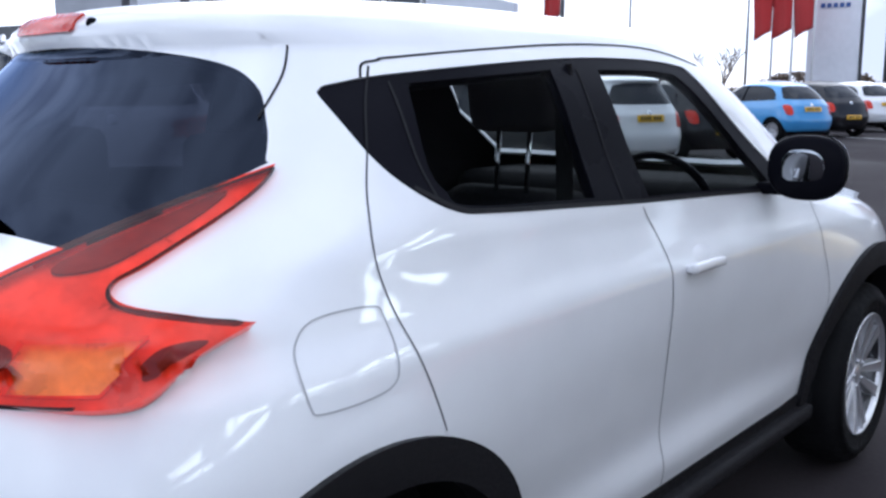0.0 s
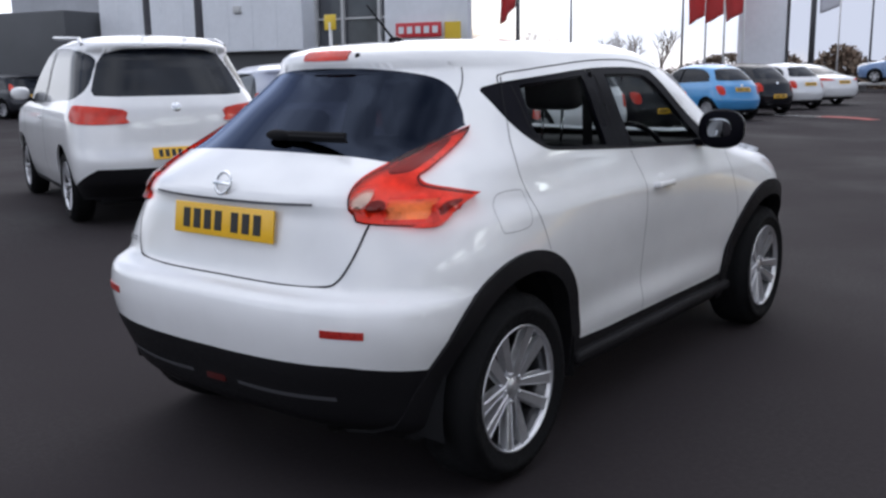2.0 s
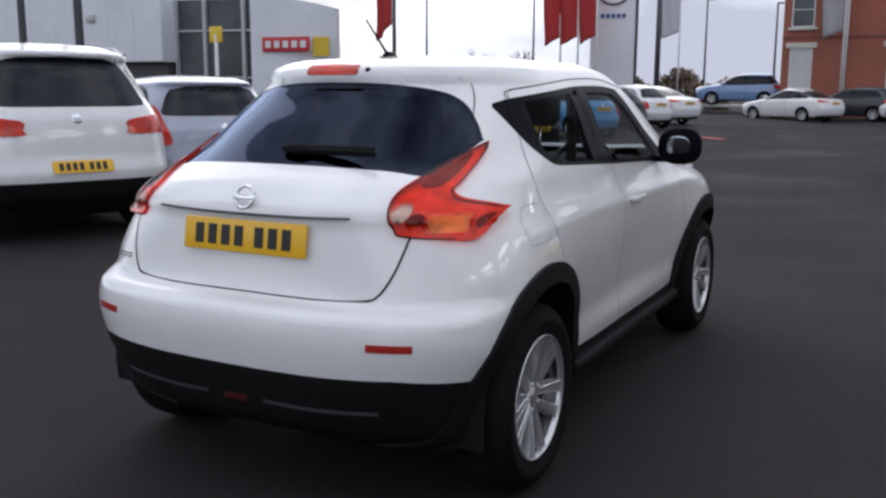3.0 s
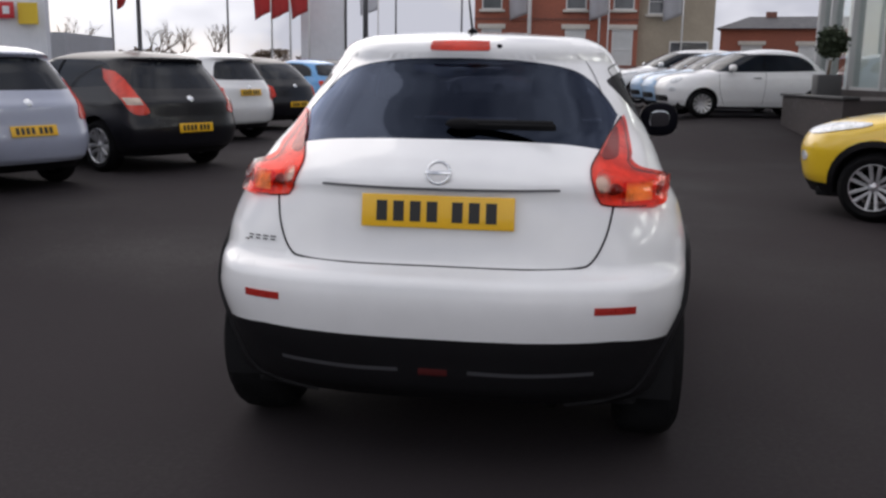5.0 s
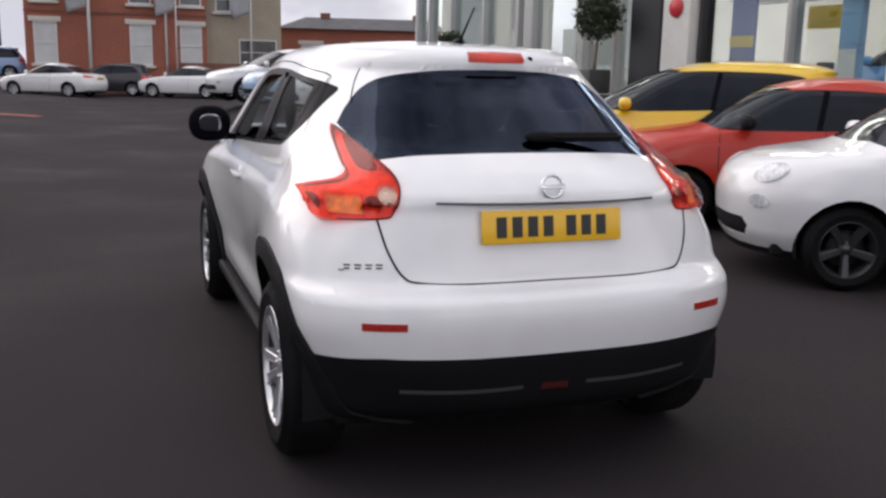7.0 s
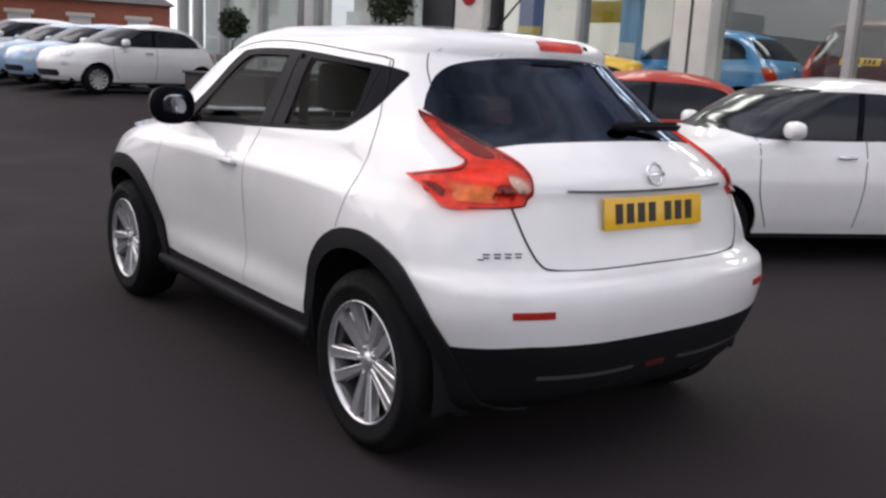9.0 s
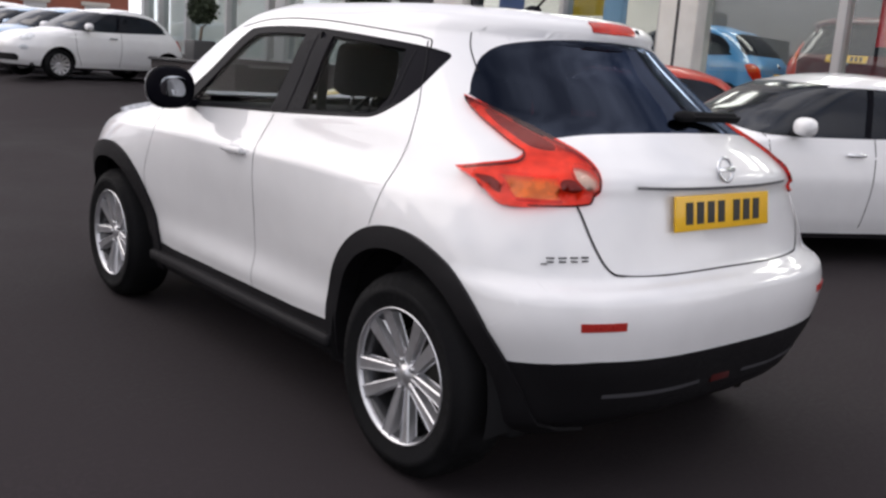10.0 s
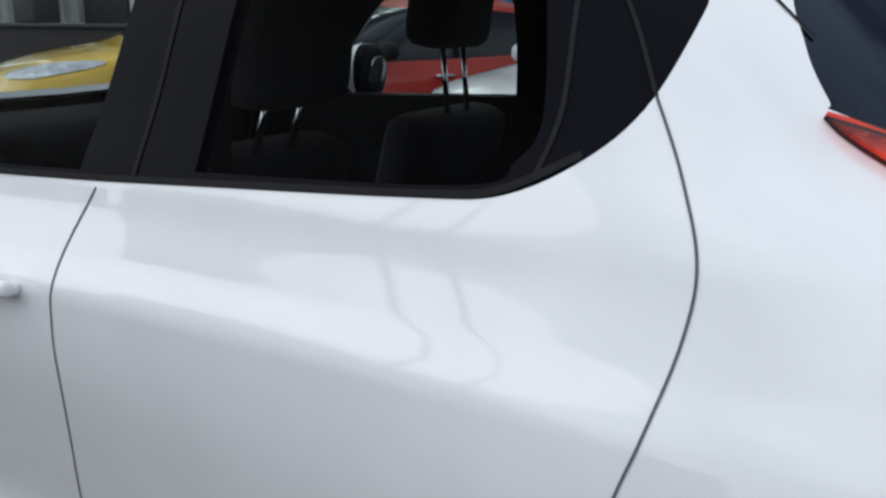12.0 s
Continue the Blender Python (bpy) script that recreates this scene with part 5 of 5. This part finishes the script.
    rim = lathe([(0.185 + 0.014 * math.cos(a), 0.014 * math.sin(a)) for a in np.linspace(0, 6.283, 9)[:-1]], 32, True)
    bmesh.ops.transform(rim, matrix=pose(0.36, 2.5, 0.98, 0, 0, 90) @ pose(0, 0, 0, 0, -20, 0), verts=rim.verts)
    part("steering_wheel", rim, GLOSS_BLACK, car)
    return car


build_crossover()



# ---- other cars ----
# heights as parts of the car's height, lengths as parts of its length, widths as parts of its half width
FORMS = {
    "mini": dict(tail=[(.14, .05), (.24, .01), (.36, 0), (.46, .012), (.6, .03), (.66, .05), (.8, .10), (.92, .17), (.97, .24)],
                 nose=[(.14, .97), (.26, .995), (.4, 1.0), (.5, .99), (.57, .965), (.615, .92), (.645, .84), (.665, .775), (.8, .675), (.92, .58), (.97, .5)],
                 half=[(.14, .9), (.26, .97), (.42, 1.0), (.56, .97), (.62, .93), (.66, .9), (.85, .78), (.93, .7), (.97, .58)],
                 belt=.665, window=[(.725, .67), (.2, .685), (.165, .72), (.18, .8), (.24, .885), (.35, .915), (.53, .915), (.58, .89)], post=.46, axles=(.155, .8)),
    "hatch": dict(tail=[(.14, .05), (.24, .008), (.36, 0), (.46, .008), (.58, .015), (.64, .03), (.8, .065), (.9, .085), (.93, .075), (.97, .12)],
                  nose=[(.14, .97), (.26, .995), (.4, 1.0), (.5, .985), (.56, .94), (.61, .86), (.645, .77), (.67, .735), (.8, .64), (.92, .54), (.97, .46)],
                  half=[(.14, .9), (.26, .97), (.42, 1.0), (.56, .975), (.62, .945), (.66, .92), (.85, .8), (.93, .72), (.97, .6)],
                  belt=.66, window=[(.69, .66), (.2, .7), (.13, .725), (.13, .76), (.17, .86), (.22, .905), (.35, .92), (.5, .915), (.55, .89)], post=.42, axles=(.19, .79)),
    "suv": dict(tail=[(.14, .05), (.24, .01), (.34, 0), (.42, .01), (.5, .014), (.6, .022), (.64, .03), (.8, .07), (.89, .09), (.92, .075), (.97, .13)],
                nose=[(.14, .965), (.26, .99), (.4, 1.0), (.5, .99), (.57, .95), (.61, .86), (.64, .77), (.67, .74), (.8, .65), (.92, .55), (.97, .46)],
                half=[(.14, .9), (.26, .97), (.42, 1.0), (.56, .985), (.62, .955), (.66, .93), (.85, .83), (.93, .76), (.97, .64)],
                belt=.635, window=[(.69, .635), (.2, .645), (.09, .67), (.1, .8), (.13, .88), (.2, .91), (.35, .925), (.5, .92), (.55, .895)], post=.42, axles=(.19, .79)),
    "saloon": dict(tail=[(.14, .045), (.26, .008), (.4, 0), (.55, .008), (.64, .02), (.68, .05), (.7, .1), (.73, .14), (.8, .19), (.9, .27), (.97, .36)],
                   nose=[(.14, .97), (.26, .995), (.4, 1.0), (.5, .985), (.57, .93), (.62, .84), (.66, .74), (.68, .715), (.8, .64), (.92, .55), (.97, .5)],
                   half=[(.14, .9), (.26, .97), (.42, 1.0), (.56, .98), (.64, .945), (.68, .9), (.85, .78), (.93, .7), (.97, .58)],
                   belt=.68, window=[(.67, .68), (.25, .7), (.18, .725), (.2, .76), (.27, .87), (.33, .915), (.42, .93), (.5, .925), (.56, .895)], post=.42, axles=(.23, .79)),
}


def build_car(form, length, width, height, coat, m, label, wheels="steel", group="cars parked in rows", lamp="upright", plate_at=0.5, trim=False, rails=False, rear_low=1.2):
    f = FORMS[form]
    up = lambda k: [(z * height, y * length) for z, y in k]
    s = Shell(up(f["tail"]), up(f["nose"]), [(z * height, w * width / 2) for z, w in f["half"]], 0.97 * height, 0.03 * height,
              rear=(((0, 0.45), (0.6 * height, 0.5), (2, 0.5)), ((0, 3.2), (0.6 * height, 3.0), (0.9 * height, 2.6), (3, 2.6))),
              front=(((0, 0.8), (0.6 * height, 0.8), (0.7 * height, 0.45), (3, 0.4)), ((0, 2.5), (3, 2.5))))
    car = thing("car", m, label, "car", group)
    r = 0.2 * height if form == "mini" else 0.215 * height
    r = min(r, 0.34)
    y_r, y_f = (a * length for a in f["axles"])
    H, W = height, width / 2
    win = outline(s, [("s", y * length, z * H) for y, z in f["window"]], steps=4)
    glass = outline(s, [("p", 0, (f["belt"] + .03) * H), ("r", 0.55 * W, (f["belt"] + .03) * H), ("r", 0.74 * W, (f["belt"] + .035) * H), ("r", 0.76 * W, (f["belt"] + .06) * H), ("r", 0.66 * W, 0.83 * H),
                        ("r", 0.58 * W, 0.885 * H), ("r", 0.4 * W, 0.905 * H), ("p", 0, 0.91 * H)], steps=4, smooth=False)
    screen = outline(s, [("p", 1, (f["belt"] + .02) * H), ("f", 0.5 * W, (f["belt"] + .025) * H), ("f", 0.8 * W, (f["belt"] + .04) * H), ("f", 0.74 * W, 0.8 * H), ("f", 0.62 * W, 0.925 * H), ("p", 1, 0.94 * H)], steps=4, smooth=False)
    lamps = {"tall": [("r", 0.68 * W, .5 * H), ("r", 0.86 * W, .49 * H), ("r", 0.92 * W, .6 * H), ("r", 0.85 * W, .82 * H), ("r", 0.79 * W, .82 * H), ("r", 0.75 * W, .62 * H)],
             "upright": [("r", 0.72 * W, .5 * H), ("r", 0.86 * W, .49 * H), ("r", 0.92 * W, .6 * H), ("r", 0.84 * W, .75 * H), ("r", 0.78 * W, .75 * H), ("r", 0.76 * W, .62 * H)],
             "wide": [("r", 0.5 * W, .555 * H), ("r", 0.52 * W, .53 * H), ("r", 0.9 * W, .53 * H), ("s", 0.085 * length, .55 * H), ("s", 0.09 * length, .615 * H), ("r", 0.85 * W, .62 * H), ("r", 0.52 * W, .6 * H)],
             "square": [("r", 0.7 * W, .47 * H), ("r", 0.86 * W, .47 * H), ("r", 0.88 * W, .6 * H), ("r", 0.72 * W, .6 * H)],
             "slim": [("r", 0.45 * W, .6 * H), ("r", 0.85 * W, .585 * H), ("s", 0.07 * length, .6 * H), ("s", 0.08 * length, .64 * H), ("r", 0.8 * W, .645 * H)]}[lamp]
    tail = outline(s, lamps, steps=3)
    band = outline(s, [("r", 0.74 * W, .56 * H), ("r", 0.905 * W, .56 * H), ("r", 0.91 * W, .615 * H), ("r", 0.76 * W, .615 * H)], smooth=False, steps=3)
    if form == "mini":
        head = outline(s, [("f", (0.66 + 0.12 * math.cos(a)) * W, (.535 + 0.045 * math.sin(a)) * H) for a in np.linspace(0, 6.283, 13)[:-1]], steps=2)
        fog = outline(s, [("f", (0.68 + 0.09 * math.cos(a)) * W, (.40 + 0.032 * math.sin(a)) * H) for a in np.linspace(0, 6.283, 11)[:-1]], steps=2)
    else:
        head = outline(s, [("f", 0.5 * W, .5 * H), ("f", 0.78 * W, .5 * H), ("f", 0.93 * W, .535 * H), ("f", 0.93 * W, .575 * H), ("f", 0.75 * W, .57 * H), ("f", 0.52 * W, .535 * H)], steps=3)
        fog = outline(s, [("f", (0.66 + 0.08 * math.cos(a)) * W, (.36 + 0.03 * math.sin(a)) * H) for a in np.linspace(0, 6.283, 11)[:-1]], steps=2)
    grille = outline(s, [("p", 1, .22 * H), ("p", 1, .31 * H), ("f", 0.5 * W, .31 * H), ("f", 0.56 * W, .27 * H), ("f", 0.5 * W, .22 * H)], smooth=False, steps=4)
    low = .2 * H if trim else .165 * H
    sill = outline(s, [("p", 0, s.bottom), ("p", 0, low * rear_low), ("r", .8 * W, low * rear_low), ("s", .3 * length, low), ("s", .7 * length, low), ("p", 1, low * 1.05), ("p", 1, s.bottom)], smooth=False)
    wide = 1.32 if trim else 1.1
    regions = [("glass", glass), ("tail", tail), ("head", head), ("fog", fog), ("grille", grille), ("win", win), ("screen", screen), ("open", ring(s, y_r, r + 0.01, r * 1.14, 26)), ("open", ring(s, y_f, r + 0.01, r * 1.14, 26))]
    if lamp == "tall":
        regions.insert(0, ("band", band))
    if trim:
        regions += [("arch_r", ring(s, y_r, r + 0.01, r * wide, 26)), ("arch_f", ring(s, y_f, r + 0.01, r * wide, 26))]
    regions.append(("sill", sill))
    pv, tri = cut_skin(s, regions, 64, 34, 8)
    empty = np.zeros((0, 3), int)
    get = lambda k: tri.get(k, empty)
    part("body", skin(s, pv, get("body"), "body", 0, 0.02), coat, car)
    part("lower_trim", skin(s, pv, get("sill"), "lower_trim", 0.003, 0.04), TRIM, car)
    if trim:
        for key, side in (("arch_r", 1), ("arch_r", -1), ("arch_f", 1), ("arch_f", -1)):
            part("wheel_arch_trim", skin(s, pv, get(key), "wheel_arch_trim", 0.012, 0.04, (side,)), TRIM, car)
    part("rear_window", skin(s, pv, get("glass"), "rear_window", -0.003, 0), DARK_GLASS, car)
    part("windscreen", skin(s, pv, get("screen"), "windscreen", -0.003, 0), DARK_GLASS, car)
    part("grille", skin(s, pv, get("grille"), "grille", -0.004, 0), TRIM, car)
    part("cabin_lining", skin(s, pv, np.concatenate([get("body"), get("sill")]), "cabin_lining", -0.03, 0, (1, -1), True), LINING, car)
    for side in (1, -1):
        part("side_window", skin(s, pv, get("win"), "side_window", -0.004, 0.0, (side,)), DARK_GLASS, car)
        t = part("tail_lamp", skin(s, pv, get("tail"), "tail_lamp", 0.01, 0.03, (side,)), RED_LENS, car)
        if lamp == "tall":
            part("reversing_lens", skin(s, pv, get("band"), "reversing_lens", 0.01, 0, (side,)), CLEAR_LENS, t, "pale reversing lens")
        part("headlamp", skin(s, pv, get("head"), "headlamp", 0.01, 0.03, (side,)), HEAD_LENS, car)
        part("fog_lamp", skin(s, pv, get("fog"), "fog_lamp", 0.006, 0.02, (side,)), HEAD_LENS, car)
        post = outline(s, [("s", f["post"] * length, (f["belt"] + .005) * H), ("s", (f["post"] - .01) * length, .8 * H), ("s", (f["post"] - .02) * length, .915 * H)], closed=False)
        part("door_pillar", seam(s, post, "door_pillar", 0.05, 0.002, side), GLOSS_BLACK, car)
        gap = outline(s, [("s", f["post"] * length - 0.06, f["belt"] * H), ("s", f["post"] * length - 0.03, .4 * H), ("s", f["post"] * length, .2 * H)], closed=False)
        part("door_gap", seam(s, gap, "door_gap", 0.008, 0.002, side), GAP, car)
        gap = outline(s, [("s", .71 * length, f["belt"] * H), ("s", .71 * length, .4 * H), ("s", .68 * length, .2 * H)], closed=False)
        part("door_gap", seam(s, gap, "door_gap", 0.008, 0.002, side), GAP, car)
        handle = box((0.17, 0.025, 0.03), at=(0, 0, 0.018), bevel=0.01)
        bmesh.ops.transform(handle, matrix=on_skin(s, "s", f["post"] * length + 0.14, (f["belt"] - .09) * H, side), verts=handle.verts)
        part("door_handle", handle, CHROME if form == "mini" else coat, car)
        q = s.at(float(s.find("s", .66 * length, f["belt"] * H)), f["belt"] * H)
        mirror = ellipsoid((side * (q[0] + 0.11), .645 * length, f["belt"] * H + 0.07), (0.1, 0.07, 0.07), 10, 0.8)
        mir = part("wing_mirror", mirror, TRIM if coat in (RED_CAR,) else coat, car)
        part("mirror_arm", box((0.12, 0.05, 0.03), at=(side * (q[0] + 0.03), .65 * length, f["belt"] * H + 0.01), bevel=0.01), TRIM, mir)
        for y in (y_r, y_f):
            well = lathe([(r * 1.13, -0.1), (r * 1.15, 0.1)], 26)
            add(well, lathe([(r * 1.13, -0.1), (0, -0.1)], 26))
            bmesh.ops.bisect_plane(well, geom=well.verts[:] + well.edges[:] + well.faces[:], plane_co=(0, 0, -0.1), plane_no=(0, 0, -1), clear_outer=True)
            bmesh.ops.transform(well, matrix=pose(side * (W * 0.97 - 0.16), y, r + 0.01, 0, 0, 0 if side > 0 else 180), verts=well.verts)
            part("wheel_well", well, LINING, car)
            wheel(car, y, r, side, W * 0.97 - 0.1, r, r * 0.66, wheels, 0.18)
        if rails:
            rail = rod((side * 0.72 * W, .2 * length, .965 * H), (side * 0.72 * W, .5 * length, 1.0 * H), 0.018, sides=8)
            add(rail, rod((side * 0.74 * W, .15 * length, .93 * H), (side * 0.72 * W, .2 * length, .967 * H), 0.018, sides=8))
            part("roof_rail", rail, ALLOY, car)
    part("underside", box((1.5 * W, .86 * length, 0.1), at=(0, .5 * length, 0.25), bevel=0.03), LINING, car)
    plate_on(car, on_skin(s, "r", 0.0005, plate_at * H, 1, 0.01), PLATE)
    badge = lathe([(0.0, 0.004), (0.035, 0.004), (0.045, -0.004)], 20)
    bmesh.ops.transform(badge, matrix=on_skin(s, "r", 0.0005, .61 * H, 1, 0.004) @ pose(0, 0, 0, 0, -90, 0), verts=badge.verts)
    part("badge", badge, CHROME, car)
    return car


RED_CAR = paint("red_paint", (0.43, 0.025, 0.012), 0.4, 0.3)
YELLOW_CAR = paint("yellow_paint", (0.80, 0.52, 0.018))
BLUE_CAR = paint("light_blue_paint", (0.07, 0.30, 0.62))
BLACK_CAR = paint("black_paint", (0.008, 0.008, 0.011), 0.25, 0.3)
MAROON_CAR = paint("dark_red_paint", (0.085, 0.008, 0.011), 0.3, 0.3)
ICE_CAR = paint("ice_blue_paint", (0.34, 0.5, 0.7))
PALE_CAR = paint("pale_silver_paint", (0.38, 0.41, 0.52))
GREY_CAR = paint("dark_grey_paint", (0.035, 0.036, 0.042), 0.35, 0.35)
STEEL_BLUE = paint("steel_blue_paint", (0.2, 0.31, 0.53))


def rest(x, y, h):
    """A pose on the ground: metres and heading."""
    return pose(x, y, lift(x, y), 0, 0, h)


WHITE_MINI = "small rounded white city car on asphalt"
build_car("suv", 4.43, 1.81, 1.76, WHITE, rest(-4.45, 3.22, 69), "white family SUV with roof rails and wide red tail lamps", "double", lamp="wide", plate_at=0.375, rails=True, rear_low=1.85)
build_car("hatch", 4.25, 1.78, 1.48, BLACK_CAR, rest(-4.25, 8.0, 63), "black hatchback with tall red tail lamps", "double", lamp="tall", plate_at=0.37)
build_car("hatch", 3.6, 1.64, 1.54, WHITE, rest(-5.2, 12.7, 68), "white upright hatchback in a row of parked cars", lamp="square", plate_at=0.55)
build_car("mini", 3.55, 1.63, 1.49, BLACK_CAR, rest(-5.25, 15.6, 64), "black small rounded car in a row of parked cars", lamp="square", plate_at=0.36)
build_car("mini", 3.55, 1.63, 1.49, BLUE_CAR, rest(-5.85, 21.7, 66), "bright light-blue small rounded car in a row", lamp="square", plate_at=0.54)
build_car("mini", 3.55, 1.63, 1.49, BLACK_CAR, rest(-6.0, 25.0, 66), "black small rounded car in a row of parked cars", lamp="square", plate_at=0.36)
build_car("mini", 3.55, 1.63, 1.49, WHITE, rest(-6.1, 28.5, 66), WHITE_MINI, lamp="square", plate_at=0.54)
build_car("saloon", 4.6, 1.8, 1.45, WHITE, rest(-6.0, 32.0, 62), "white saloon car in a row of parked cars", "double", lamp="slim", plate_at=0.55)
build_car("suv", 4.5, 1.84, 1.68, STEEL_BLUE, pose(-5.4, 50.0, lift(-6, 50) + 0.45, 0, 0, 96), "steel-blue SUV standing on a display ramp", "double", lamp="wide", plate_at=0.45)
build_car("saloon", 4.6, 1.8, 1.45, WHITE, rest(-1.75, 40.0, 60), "white saloon car parked before the brick building", "double", lamp="slim", plate_at=0.55)
build_car("hatch", 4.2, 1.8, 1.5, GREY_CAR, rest(0.5, 42.6, 78), "dark grey hatchback parked before the brick building", "double", lamp="wide", plate_at=0.5)
build_car("saloon", 4.6, 1.8, 1.45, WHITE, rest(3.95, 40.0, 60), "white saloon car parked before the brick building", "double", lamp="slim", plate_at=0.55)
build_car("hatch", 4.2, 1.8, 1.5, GREY_CAR, rest(6.4, 42.5, 78), "dark grey hatchback parked before the brick building", "double", lamp="wide", plate_at=0.5)
build_car("hatch", 4.15, 1.78, 1.66, YELLOW_CAR, rest(6.62, 5.6, 62), "bright yellow tall hatchback with black wheel-arch trim", "cross", trim=True, rear_low=1.6)
build_car("mini", 3.55, 1.63, 1.48, RED_CAR, rest(6.55, 4.0, 61), "bright red small rounded car with steel wheels", "steel", lamp="square")
build_car("mini", 3.55, 1.63, 1.48, WHITE, rest(6.25, 1.75, 66), "white small rounded car with black star wheels", "star", lamp="square")
build_car("mini", 3.55, 1.63, 1.38, WHITE, rest(5.57, 17.4, 101), WHITE_MINI, "steel", lamp="square")
build_car("mini", 3.55, 1.63, 1.38, ICE_CAR, rest(5.45, 19.6, 101), "ice-blue small rounded car beside a white one", "steel", lamp="square")
build_car("mini", 3.55, 1.63, 1.38, ICE_CAR, rest(5.3, 21.8, 101), "ice-blue small rounded car beside a white one", "steel", lamp="square")
build_car("hatch", 3.95, 1.7, 1.5, WHITE, rest(5.0, 24.3, 101), "white hatchback at the end of the row", "double")
build_car("hatch", 3.95, 1.68, 1.5, PALE_CAR, rest(-4.95, 5.65, 66), "pale silver-blue hatchback parked beside a white SUV", "double", plate_at=0.42)
build_car("hatch", 4.2, 1.78, 1.48, WHITE, rest(-28.0, 9.0, 95), "white hatchback in the far row", "double")
build_car("hatch", 4.2, 1.78, 1.48, PALE_CAR, rest(-28.5, 12.2, 95), "pale silver-blue hatchback in the far row", "double")
build_car("suv", 4.4, 1.8, 1.6, GREY_CAR, rest(-29.0, 15.4, 95), "dark grey SUV in the far row", "double")



# ---- inside the showroom ----
build_car("suv", 4.3, 1.78, 1.64, MAROON_CAR, pose(9.05, 4.4, 0.7, 0, 0, -81), "dark maroon SUV on the showroom floor", "double", group="showroom cars", plate_at=0.63)
build_car("mini", 3.55, 1.63, 1.49, BLUE_CAR, pose(9.95, 5.7, 0.7, 0, 0, 8), "bright blue small car on the showroom floor", "steel", group="showroom cars", lamp="square")
